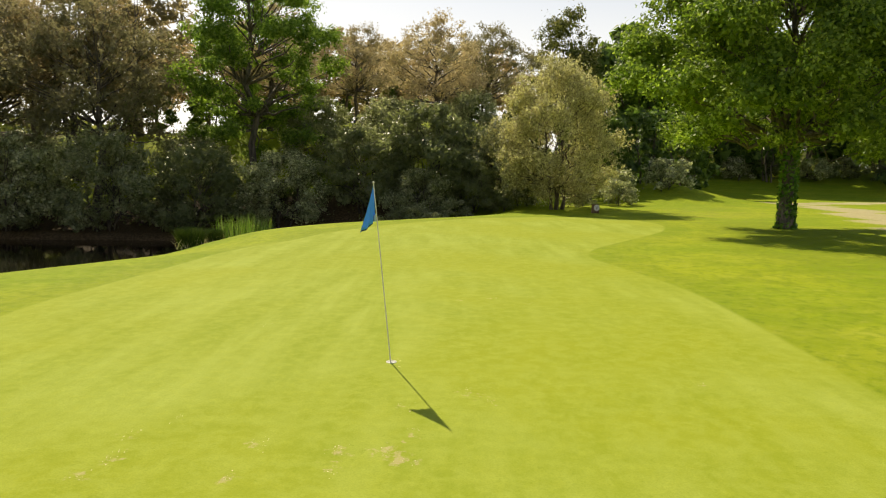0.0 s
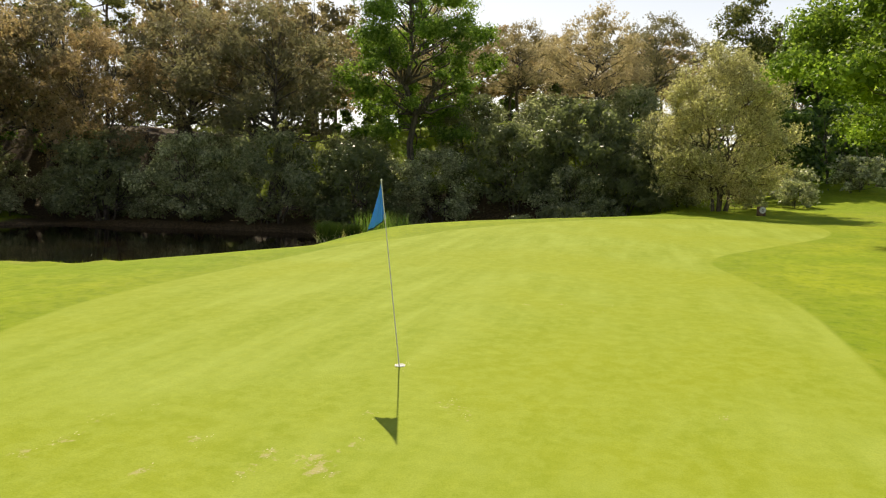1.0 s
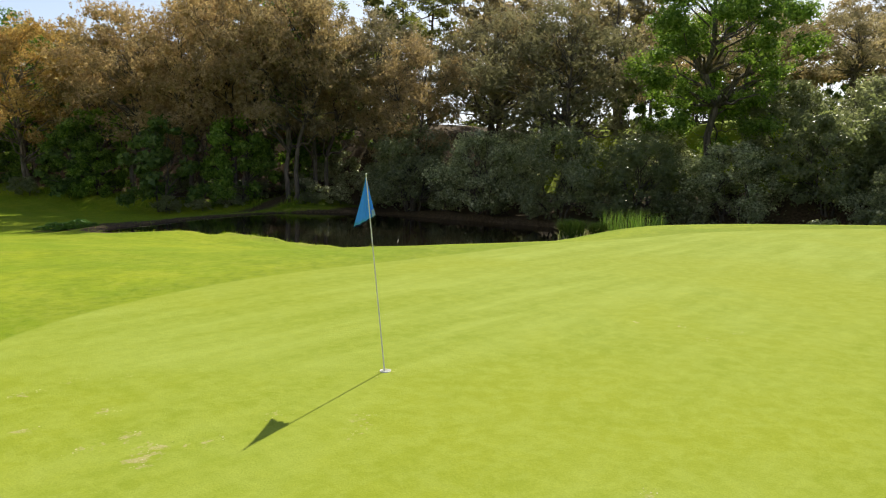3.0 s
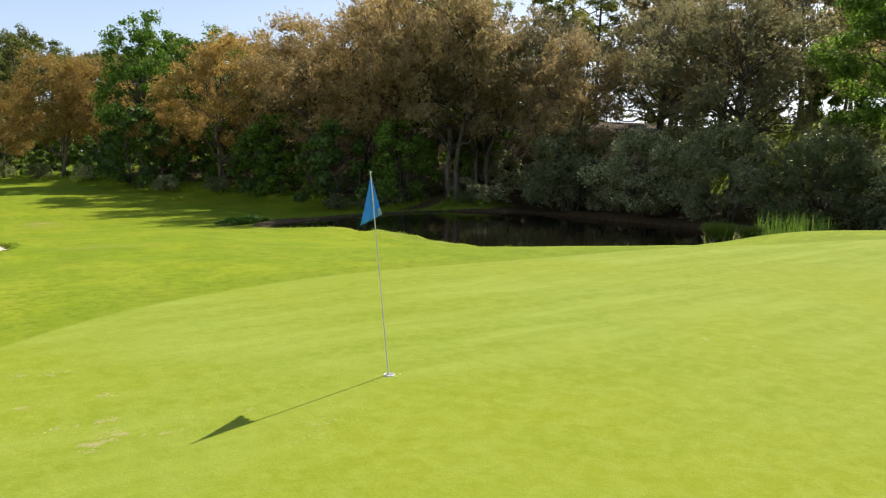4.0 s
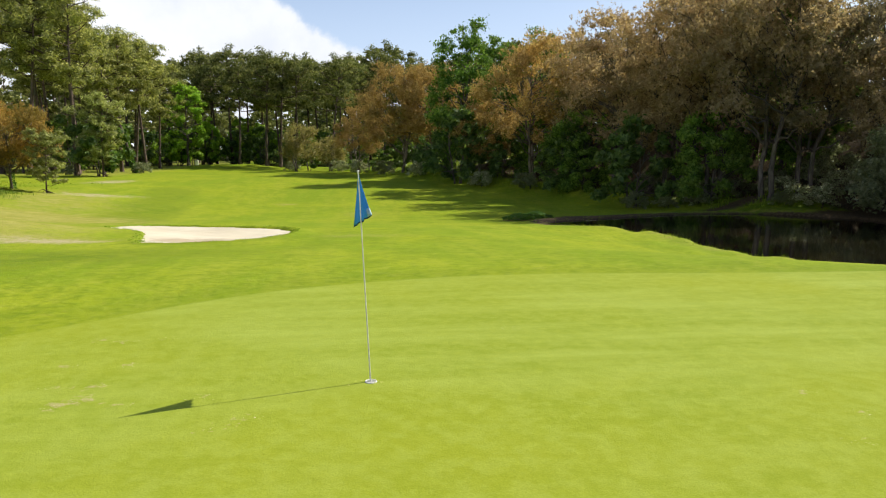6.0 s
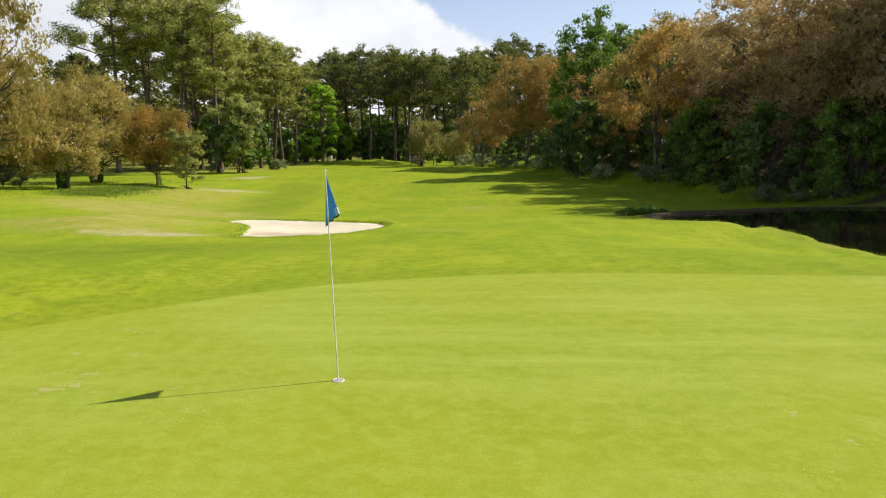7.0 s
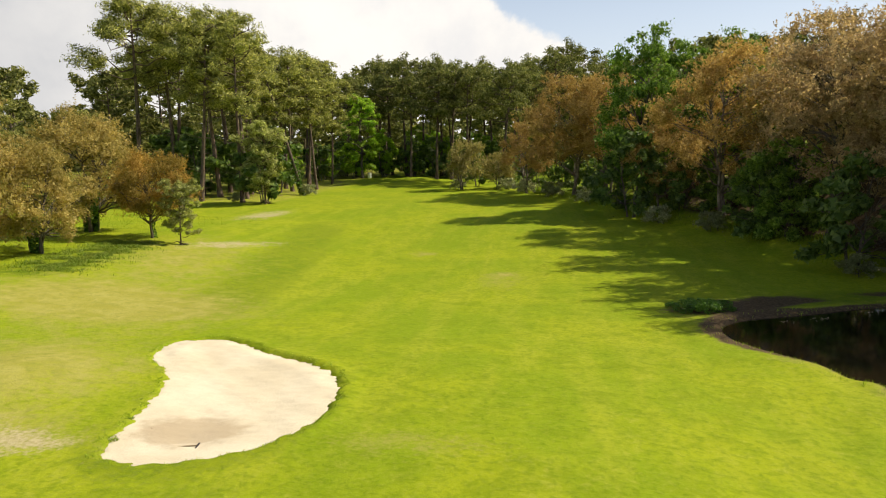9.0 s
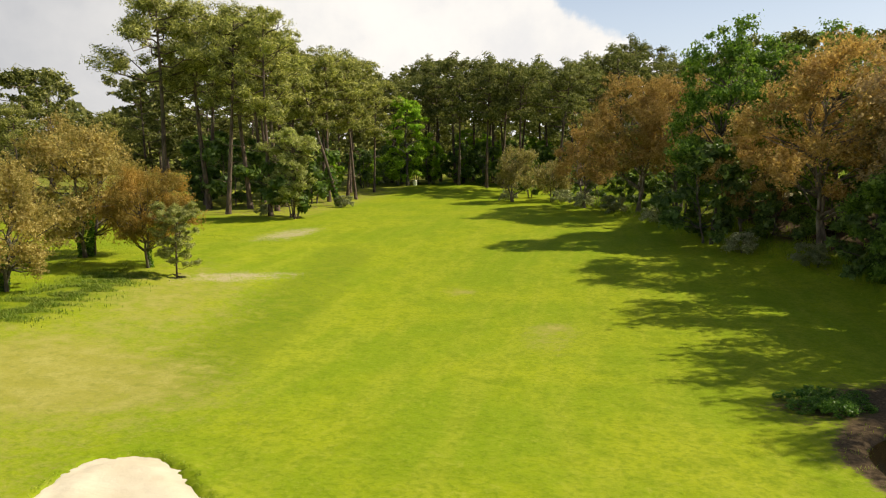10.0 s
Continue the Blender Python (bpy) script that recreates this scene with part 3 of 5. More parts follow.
class Wood:
    """Gathers tubes into one mesh."""

    def __init__(self):
        self.v, self.f, self.n = [], [], 0

    def limb(self, points, radii, sides=6):
        v, f = tube(points, radii, sides)
        self.v.append(v)
        self.f.append(f + self.n)
        self.n += len(v)

    def mesh(self, name, material):
        return mesh_of(name, np.concatenate(self.v), np.concatenate(self.f), material, True)


def bent(r, a, b, wob, n=5):
    t = np.linspace(0, 1, n)[:, None]
    p = np.asarray(a) * (1 - t) + np.asarray(b) * t
    w = r.normal(0, wob, (n, 3)) * np.sin(t * math.pi)
    return p + w


def leaves(r, centres, length, width, up=0.3, droop=0.0, corners=3, along=None, face=None, scale=None):
    """Pointed leaves round given places: lozenges with a slight fold, or plain three-cornered ones for trees far off. face: the way that they turn to, as a rule out of their spray."""
    n = len(centres)
    a = r.normal(0, 1, (n, 3))
    a[:, 2] = a[:, 2] * 0.8 - droop
    if along is not None:
        a = along * 1.6 + a * 0.55
    a /= np.linalg.norm(a, axis=1, keepdims=True)
    nrm = r.normal(0, 1, (n, 3))
    if face is None:
        nrm[:, 2] = np.abs(nrm[:, 2]) + up
    else:
        nrm = nrm * 0.55 + face * 1.1
        nrm[:, 2] += up
    b = np.cross(nrm, a)
    b /= np.linalg.norm(b, axis=1, keepdims=True) + 1e-9
    if face is not None:
        a = np.cross(b, nrm)
        a /= np.linalg.norm(a, axis=1, keepdims=True) + 1e-9
    s = r.uniform(0.6, 1.3, (n, 1))
    if scale is not None:
        s = s * scale[:, None]
    l, w = a * length * s * 0.5, b * width * s * 0.5
    if corners == 4:
        fold = np.cross(a, b) * 0.12 * length * s
        v = np.stack([centres - l, centres + w + fold, centres + l, centres - w + fold], 1)
    else:
        v = np.stack([centres - l, centres + w * 1.25 + l * 0.5, centres - w * 0.9 + l * 0.9], 1)
    return v.reshape(-1, 3), np.arange(corners * n).reshape(n, corners)


def tufted(r, masses, per, size=0.56, out=0.88, low=0.5):
    """Each mass (x, y, z, radius, flatness) broken up into smaller rounded tufts over its upper and outer side."""
    m = np.repeat(np.asarray(masses, float), per, 0)
    d = r.normal(0, 1, (len(m), 3))
    d /= np.linalg.norm(d, axis=1, keepdims=True)
    d[:, 2] = np.where(d[:, 2] < -low, -d[:, 2], d[:, 2])
    p = d * m[:, 3:4] * out * r.uniform(0.55, 1.15, (len(m), 1))
    p[:, 2] *= m[:, 4]
    return np.concatenate([m[:, :3] + p, m[:, 3:4] * size * r.uniform(0.65, 1.3, (len(m), 1)), 0.5 + 0.5 * m[:, 4:5]], 1)


def in_tufts(r, tufts, n, shell=0.45, strays=0.28):
    """Places in the tufts, denser towards their skins and tops, and the way out of the tuft at each."""
    w = tufts[:, 3] ** 2.1
    k = r.choice(len(tufts), n, p=w / w.sum())
    d = r.normal(0, 1, (n, 3))
    d /= np.linalg.norm(d, axis=1, keepdims=True)
    low = (d[:, 2] < -0.1) & (r.random(n) < 0.4)
    d[low, 2] *= -1
    rad = (shell + (1.1 - shell) * r.random((n, 1))) * (1 + 0.18 * np.sin(5 * d[:, :1] + k[:, None]) * np.cos(4 * d[:, 1:2] - k[:, None]))
    rad = np.where(r.random((n, 1)) < strays, np.minimum(np.abs(r.normal(0, 0.85, (n, 1))), 1.7), rad)
    p = d * rad * tufts[k, 3:4]
    p[:, 2] *= tufts[k, 4]
    return tufts[k, :3] + p, d


def arched(r, a, b, sag, wob, n=5):
    """A limb from a to b that leaves its parent steeply and bends outwards."""
    t = np.linspace(0, 1, n)[:, None]
    mid = a + (b - a) * np.array((0.42, 0.42, 0.62 - sag))
    p = a * (1 - t) ** 2 + 2 * mid * t * (1 - t) + b * t ** 2
    return p + r.normal(0, wob, (n, 3)) * np.sin(t * math.pi)


def branch_out(r, w, stems, ends, taper=0.62, sag=0.1, sides=5):
    """Limbs that fork from the nearest wood below: the stems' points and radii first, then each limb in its turn."""
    pts = np.concatenate([p for p, _ in stems])
    rad = np.concatenate([q for _, q in stems])
    axis_at = pts.mean(0)
    order = np.argsort([np.hypot(*(np.asarray(e[:2]) - axis_at[:2])) + 0.3 * abs(e[2] - axis_at[2]) for e in ends])
    for k in order:
        c = np.asarray(ends[k][:3])
        gap = c - pts
        flat = np.hypot(gap[:, 0], gap[:, 1])
        cost = np.linalg.norm(gap, axis=1) + 2.2 * np.maximum(0.45 * flat - gap[:, 2], 0) + 0.25 / (rad + 0.02)
        j = int(np.argmin(cost))
        length = float(np.linalg.norm(gap[j]))
        if length < 0.25:
            continue
        n = 6 if length > 2 else 4
        limb = arched(r, pts[j], c, sag, 0.05 * length, n)
        q = np.linspace(min(rad[j] * taper, 0.035 + 0.03 * length), 0.014, n)
        w.limb(limb, q, sides)
        pts, rad = np.concatenate([pts, limb[1:-1]]), np.concatenate([rad, q[1:-1]])


def broadleaf(name, seed, h, spread, base, material, bark, count, leaf=(0.26, 0.15), trunk=0.22, blobs=16, stems=1, squash=0.75, droop=0.0, top=1.0, corners=3, mass=0.26, tufts=6, twigs=0, plume=0.0, shell=0.3, core=0.16, upright=1.0, strays=0.28):
    """A broad-crowned tree: stem or stems, forking limbs, and leaves in tufted masses round the limbs' ends. base: height of the lowest foliage."""
    r = np.random.default_rng(seed)
    tree = new(name)
    w = Wood()
    masses, fork = [], []
    for s in range(stems):
        a = r.uniform(0, 6.28)
        off = 0.0 if stems == 1 else 0.25 + 0.2 * r.random()
        lean_out = spread * (0.08 if stems == 1 else 0.38) * upright
        foot = np.array([off * math.cos(a), off * math.sin(a), -0.25])
        head = np.array([math.cos(a) * lean_out, math.sin(a) * lean_out, h * r.uniform(0.74, 0.86)])
        pts = bent(r, foot, head, 0.035 * spread, 10)
        pts[0], t = foot, np.linspace(0, 1, 10)
        rad = trunk * (0.75 if stems > 1 else 1) * ((1 - t) ** 0.8 * 0.9 + 0.07)
        rad[0] *= 1.45
        w.limb(pts, rad, 9)
        able = pts[:, 2] > max(1.15 * base, 0.18 * h) if stems == 1 else np.arange(10) > 1
        fork.append((pts[able], rad[able]))
    for k in range(blobs):
        ang = k * 2.4 + r.uniform(-0.4, 0.4)
        lev = (k + 0.5) / blobs
        zc = base + (h - base) * (0.08 + 0.82 * lev) + r.normal(0, 0.03 * h)
        belly = math.sin(math.pi * (0.16 + 0.78 * lev ** 0.85)) ** 0.7
        reach = spread * belly * r.uniform(0.22, 1.0) ** 0.6
        size = spread * r.uniform(0.6, 1.3) * mass * (0.75 + 0.35 * belly)
        c = np.array([math.cos(ang) * reach, math.sin(ang) * reach, min(zc, h - size * squash * top)])
        masses.append((*c, size, squash * r.uniform(0.75, 1.15)))
    branch_out(r, w, fork, masses)
    for k in range(twigs * blobs):
        m = masses[k % blobs]
        e = np.asarray(m[:3]) + r.normal(0, 1, 3) * m[3] * (0.6, 0.6, 0.45)
        w.limb(bent(r, m[:3], e, 0.06, 3), (0.016, 0.012, 0.007), 3)
    child("trunk", w.mesh(name + "_trunk", bark), tree)
    inner = int(count * core)
    fine_tufts = tufted(r, masses, tufts)
    places, face = in_tufts(r, fine_tufts, count - inner, shell, strays)
    deep, deep_face = in_tufts(r, np.array([(*m[:3], m[3] * 0.62, m[4]) for m in masses]), inner, 0.2, 0.0)
    scale = np.concatenate([np.ones(len(places)), np.full(inner, 1.5)])
    way = None
    if plume:
        # leaves strung along short upswept twigs
        m = len(places) // 8
        twig, out_way = places[:m * 8:8], face[:m * 8:8]
        way = out_way + r.normal(0, 0.35, out_way.shape) + (0, 0, 0.55)
        way = np.repeat(way / np.linalg.norm(way, axis=1, keepdims=True), 8, 0)
        places = np.repeat(twig, 8, 0) + way * (plume * r.random((m * 8, 1))) + r.normal(0, 0.045, (m * 8, 3))
        face = np.repeat(out_way, 8, 0)
        scale = np.concatenate([np.ones(len(places)), np.full(inner, 1.5)])
        way = np.concatenate([way, deep_face])
    places, face = np.concatenate([places, deep]), np.concatenate([face, deep_face])
    places[:, 2] = np.maximum(places[:, 2], 0.12)
    v, f = leaves(r, places, *leaf, 0.25, droop, corners, way, face, scale)
    child("crown", mesh_of(name + "_crown", v, f, material), tree)
    return tree


def pine(name, seed, h, spread, bare, count, lean=(0.0, 0.0), trunk=0.24, masses_n=15, needle=(0.34, 0.10), cone=False, fine=True, pads=5, sway=0.012, material=None):
    """A pine: stem, dead snags, and boughs that bear rounded clouds of needle tufts towards their ends. bare: the part of the stem without boughs."""
    r = np.random.default_rng(seed)
    tree = new(name)
    w = Wood()
    n = 12
    t = np.linspace(0, 1, n)
    pts = np.stack([lean[0] * t ** 1.2 + sway * h * np.sin(3.4 * t + seed) * t, lean[1] * t ** 1.2 + sway * h * np.cos(2.7 * t + seed) * t, -0.3 + (h * 0.95 + 0.3) * t], 1)
    rad = trunk * (1 - 0.78 * t)
    rad[0] *= 1.35
    w.limb(pts, rad, 8)
    clouds = []
    for k in range(masses_n):
        up = (k + 0.5) / masses_n
        lev = bare + (0.94 - bare) * up ** 0.8
        ang = k * 2.4 + r.uniform(-0.7, 0.7)
        full = (1.05 - up) if cone else math.sin(math.pi * (0.24 + 0.55 * up)) ** 0.75
        reach = spread * full * r.uniform(0.35, 1.0)
        at = lev * (n - 1)
        o = pts[int(at)] + (pts[min(int(at) + 1, n - 1)] - pts[int(at)]) * (at % 1)
        tip = o + np.array([math.cos(ang) * reach, math.sin(ang) * reach, (0.14 + 0.30 * up) * reach + 0.1])
        bough = bent(r, o, tip, 0.07 * reach + 0.02, 5)
        bough[1:4, 2] -= 0.06 * reach
        w.limb(bough, np.linspace(0.32 * trunk, 0.02, 5), 4)
        size = spread * r.uniform(0.17, 0.28)
        for q in range(pads):
            f = 1.0 - 0.55 * q / max(pads - 1, 1) * r.uniform(0.5, 1.0)
            c = o + (tip - o) * f + np.array([*r.normal(0, 0.20, 2) * (0.35 * reach + 0.3 * spread), r.uniform(-0.02, 0.09) * spread])
            clouds.append((*c, size * r.uniform(0.55, 1.05), r.uniform(0.55, 0.8)))
            if fine and q % 2 == 0:
                w.limb(bent(r, bough[2], c, 0.05, 3), (0.09 * trunk + 0.012, 0.02, 0.01), 3)
    for q in range(3):
        clouds.append((*(pts[-1] + r.normal(0, 0.08, 3) * spread), spread * 0.2, 0.8))
    for k in range(0 if cone else 9):
        lev = r.uniform(bare * 0.35, bare)
        o = pts[int(lev * (n - 1))]
        a = r.uniform(0, 6.28)
        w.limb(bent(r, o, o + np.array([math.cos(a), math.sin(a), r.uniform(-0.3, 0.3)]) * r.uniform(0.1, 0.42) * spread, 0.10, 4), (0.045, 0.03, 0.02, 0.008), 4)
    child("trunk", w.mesh(name + "_trunk", BARK_PINE), tree)
    inner = int(0.12 * count)
    places, face = in_tufts(r, tufted(r, clouds, 4, 0.55, 0.72, 0.1), count - inner, 0.35, 0.2)
    deep, deep_face = in_tufts(r, np.array([(*m[:3], m[3] * 0.55, m[4] * 0.7) for m in clouds]), inner, 0.2, 0.0)
    v, f = leaves(r, np.concatenate([places, deep]), *needle, 0.35, 0.0, 3, None, np.concatenate([face, deep_face]), np.concatenate([np.ones(len(places)), np.full(inner, 1.5)]))
    child("crown", mesh_of(name + "_crown", v, f, material or LEAF_PINE), tree)
    return tree


def rooted(tree, x, y):
    """How deep a tree's foot lies under the leaf litter of the bank."""
    return 0.0 if tree.name.startswith("bramble") else 0.8 * float(shelf(np.array([x]), np.array([y]))[0])


def put(tree, x, y, turn=0.0, size=1.0, tall=1.0, sink=0.0):
    tree.matrix_basis = pose(x, y, ground_z(x, y) - sink - rooted(tree, x, y), 0, 0, turn) @ Matrix.Diagonal((size, size, size * tall, 1))


def swayed(turn):
    """A slight tilt of the stem, different from tree to tree."""
    return (turn * 7 % 9 - 4, turn * 13 % 9 - 4)


def again(tree, x, y, turn=0.0, size=1.0, tall=1.0, label="", tip=(0, 0)):
    m = pose(x, y, ground_z(x, y) - rooted(tree, x, y), tip[0], tip[1], turn) @ Matrix.Diagonal((size, size, size * tall, 1))
    tree_scale = tuple(tree.scale)
    tree.scale = (1, 1, 1)
    c = copy_thing(tree, m)
    tree.scale = tree_scale
    return tagged(c, label)


# lone leafy oak by the track
oak = broadleaf("oak_tree", 11, 13.0, 6.0, 2.5, LEAF_OAK, BARK, 160000, (0.15, 0.11), 0.28, 130, 1, 0.75, mass=0.19, tufts=7, core=0.22, strays=0.08)
tagged(oak, "large leafy green oak with ivy-clad trunk beside the track", "tree")
put(oak, 21.7, -14.4, 20, 1.07)
# fresh green oak behind the pond
fresh = broadleaf("oak_tree", 12, 18.0, 5.0, 2.2, LEAF_BRIGHT, BARK, 60000, (0.17, 0.12), 0.26, 96, 1, 0.65, mass=0.19, tufts=6, core=0.14)
tagged(fresh, "tall fresh-green oak with an airy crown behind the pond", "tree")
put(fresh, 42.4, 13.6, 0, 1.13)
# green oaks in the wood edge
edge_oak = broadleaf("oak_tree", 13, 15.5, 4.4, 1.2, LEAF_EDGE, BARK, 22000, (0.25, 0.17), 0.28, 70, 1, 0.8, mass=0.22)
tagged(edge_oak, "tall bright green oak in the wood's edge", "tree", "green oaks in the wood edge")
put(edge_oak, 13.7, 81.9, 0, 1.08, 1.17)
for x, y, t, s in ((18.9, 87.3, 130, 1.12), (24.4, 85.9, 220, 1.08), (35.9, 49.8, 80, 1.2)):
    again(edge_oak, x, y, t, s)
lime = broadleaf("oak_tree", 14, 15.5, 4.4, 1.0, LEAF_LIME, BARK, 11000, (0.38, 0.26), 0.28, 44, 1, 0.75, mass=0.2)
tagged(lime, "bright lime-green oak at the fairway's far end", "tree", "lime-green oaks under the pines")
put(lime, -31.6, 137.0, 200, 1.08)
again(lime, -25.6, 161.0, 40, 0.73)
again(lime, -40.3, 117.1, 300, 0.55)
# pale round willow
willow = broadleaf("willow_tree", 21, 8.9, 4.3, 0.1, LEAF_WILLOW, BARK, 84000, (0.125, 0.07), 0.13, 100, 5, 0.95, 0.2, mass=0.20, tufts=7, twigs=1, plume=0.3, core=0.1)
tagged(willow, "round sage-green willow with several stems beside the green", "tree")
put(willow, 37.0, -6.9, 0, 0.99, 1.05)
far_tree = broadleaf("poplar_tree", 22, 16.5, 3.5, 5.0, LEAF_PINE_FAR, BARK, 17000, (0.22, 0.14), 0.2, 50, 3, 1.0, mass=0.30)
tagged(far_tree, "tall grey-green tree standing above the wood", "tree")
put(far_tree, 60.3, -11.0, 0, 1.06)

# rust-brown oaks
rust_a = broadleaf("brown_oak_tree", 31, 13.0, 5.4, 3.4, LEAF_GREYBROWN, BARK, 37000, (0.15, 0.092), 0.30, 60, 1, 0.66, mass=0.215, plume=0.28)
rust_b = broadleaf("brown_oak_tree", 32, 14.0, 5.0, 4.4, LEAF_BROWN, BARK, 34000, (0.15, 0.092), 0.26, 60, 2, 0.72, mass=0.215, plume=0.32)
rust_c = broadleaf("brown_oak_tree", 33, 12.0, 4.8, 2.9, LEAF_ORANGE, BARK_PALE, 46000, (0.15, 0.085), 0.20, 60, 2, 0.72, mass=0.215, plume=0.32)
far_leaf = broadleaf("brown_oak_tree", 57, 12.5, 5.4, 3.0, LEAF_BROWN, BARK, 4800, (0.38, 0.22), 0.24, 28, 1, 0.70, mass=0.21)
for tree, lab in ((rust_a, "grey-brown oak with spreading dark limbs"), (rust_b, "rust-brown oak with two dark stems"), (rust_c, "orange-brown oak with pale grey stems")):
    tagged(tree, lab, "tree", "brown oaks in the wood")
tagged(far_leaf, "rust-brown oak in the depth of the wood", "tree", "oaks in the depth of the wood")
put(rust_a, 41.6, 24.5, 0, 1.14)
for x, y, t, s in ((47.9, 1.1, 40, 0.76), (44.9, 33.4, 200, 1.13), (57.7, -3.5, 150, 0.75), (39.3, 42.7, 250, 1.21), (51.7, 14.9, 60, 0.80), (55.3, 8.1, 100, 0.66)):
    again(rust_a, x, y, t, s)
put(rust_b, 30.5, 44.1, 0, 1.25, 1.14)
for x, y, t, s in ((27.8, 53.2, 90, 1.32), (29.0, 54.2, 250, 1.1), (34.0, 44.3, 20, 1.22), (36.4, 35.5, 200, 0.98), (46.0, 28.1, 140, 1.03), (25.8, 68.0, 170, 1.03)):
    again(rust_b, x, y, t, s)
put(far_leaf, 78.1, 35.5, 0, 1.18)
for x, y, t, s in ((52.0, 26.0, 300, 1.1), (51.0, 39.0, 120, 1.2), (63.2, 31.6, 20, 1.11), (35.0, 59.6, 30, 1.33), (70.3, 18.8, 200, 0.98), (58.5, 44.0, 60, 1.2), (64.0, 10.5, 10, 0.82), (38.8, 67.1, 30, 1.3), (30.7, 78.0, 250, 1.25), (72.7, 2.3, 80, 0.88)):
    again(far_leaf, x, y, t, s)
put(rust_c, 20.3, 71.6, 0, 1.42, 0.98)
again(rust_b, 25.0, 61.8, 310, 1.28)
for x, y, t, s in ((6.6, 98.5, 220, 1.32), (1.0, 103.4, 80, 0.86), (11.3, 96.1, 300, 1.28), (15.3, 77.8, 30, 0.82)):
    again(rust_c, x, y, t, s)
# ochre trees by the left rough
ochre = broadleaf("ochre_tree", 41, 7.4, 3.9, 0.7, LEAF_OCHRE, BARK, 38000, (0.135, 0.075), 0.15, 64, 3, 0.8, mass=0.21, twigs=1, plume=0.32)
tagged(ochre, "ochre-leaved bushy tree with ivy-dark stems in the rough", "tree", "ochre trees in the rough")
r = np.random.default_rng(72)
n = 1500
a, hgt = r.uniform(0, 6.28, n), 2.5 * r.random(n) ** 1.2
q = 0.10 + 0.28 * np.sqrt(r.random(n)) + 0.09 * hgt
v, f = leaves(r, np.stack([q * np.cos(a), q * np.sin(a), hgt], 1), 0.15, 0.12, 0.2, 0.3, 4)
child("ivy", mesh_of("ochre_ivy", v, f, LEAF_IVY), ochre, "dark ivy round the stems")
put(ochre, -30.3, 45.2, 0, 1.0)
for x, y, t, s, k in ((-34.6, 57.4, 100, 1.36, 1.0), (-40.9, 40.3, 220, 1.34, 1.0), (-39.0, 47.6, 20, 1.40, 1.05)):
    again(ochre, x, y, t, s, k)
again(ochre, -35.8, 40.8, 130, 1.3, 1.5, "tall ochre-leaved tree behind the rough")
again(ochre, -30.6, 36.4, 250, 1.2, 1.8, "tall ochre-leaved tree in the rough")
orange = broadleaf("orange_tree", 42, 7.0, 4.0, 1.7, LEAF_GOLD, BARK, 52000, (0.12, 0.065), 0.17, 64, 2, 0.72, mass=0.21, twigs=1, plume=0.28)
tagged(orange, "small round orange-leaved tree with a forked trunk", "tree")
n = 420
a, hgt = r.uniform(0, 6.28, n), 1.5 * r.random(n) ** 1.3
q = 0.10 + 0.16 * r.random(n) + 0.10 * np.exp(-hgt / 0.3)
v, f = leaves(r, np.stack([q * np.cos(a), q * np.sin(a), hgt], 1), 0.13, 0.10, 0.2, 0.3, 4)
child("ivy", mesh_of("orange_ivy", v, f, LEAF_IVY), orange, "dark ivy round the trunk")
put(orange, -27.5, 54.9, 0, 0.80, 1.2)
# small olive trees near the fairway's end
olive = broadleaf("olive_tree", 43, 6.2, 2.6, 1.2, LEAF_OLIVE, BARK, 14000, (0.19, 0.08), 0.12, 26, 3, 0.9, plume=0.5)
tagged(olive, "small olive-grey round tree on the wood's edge", "tree", "olive trees at the wood edge")
put(olive, -8.8, 109.8, 0, 1.20)
again(olive, -3.8, 111.1, 80, 0.90)
# green understorey
under = broadleaf("hazel_bush", 44, 6.6, 3.0, 0.1, LEAF_DARK, BARK, 4400, (0.37, 0.25), 0.10, 26, 4, 0.85, mass=0.2)
tagged(under, "dense dark green hazel bush in the wood's edge", "bush", "hazel bushes")
put(under, 23.8, 52.1, 0, 1.27)
under_far = broadleaf("hazel_bush", 48, 6.6, 3.0, 0.1, LEAF_DARK, BARK, 2200, (0.52, 0.36), 0.10, 14, 3, 0.85, mass=0.25)
tagged(under_far, "dark green hazel bush in the depth of the wood", "bush", "hazel bushes")
put(under_far, -58.0, 128.0, 0, 1.4)


def hazel(x, y, turn, size, tall=1.0, label=""):
    return again(under_far if math.hypot(x - 5, y - 20) > 72 else under, x, y, turn, size, tall, label)


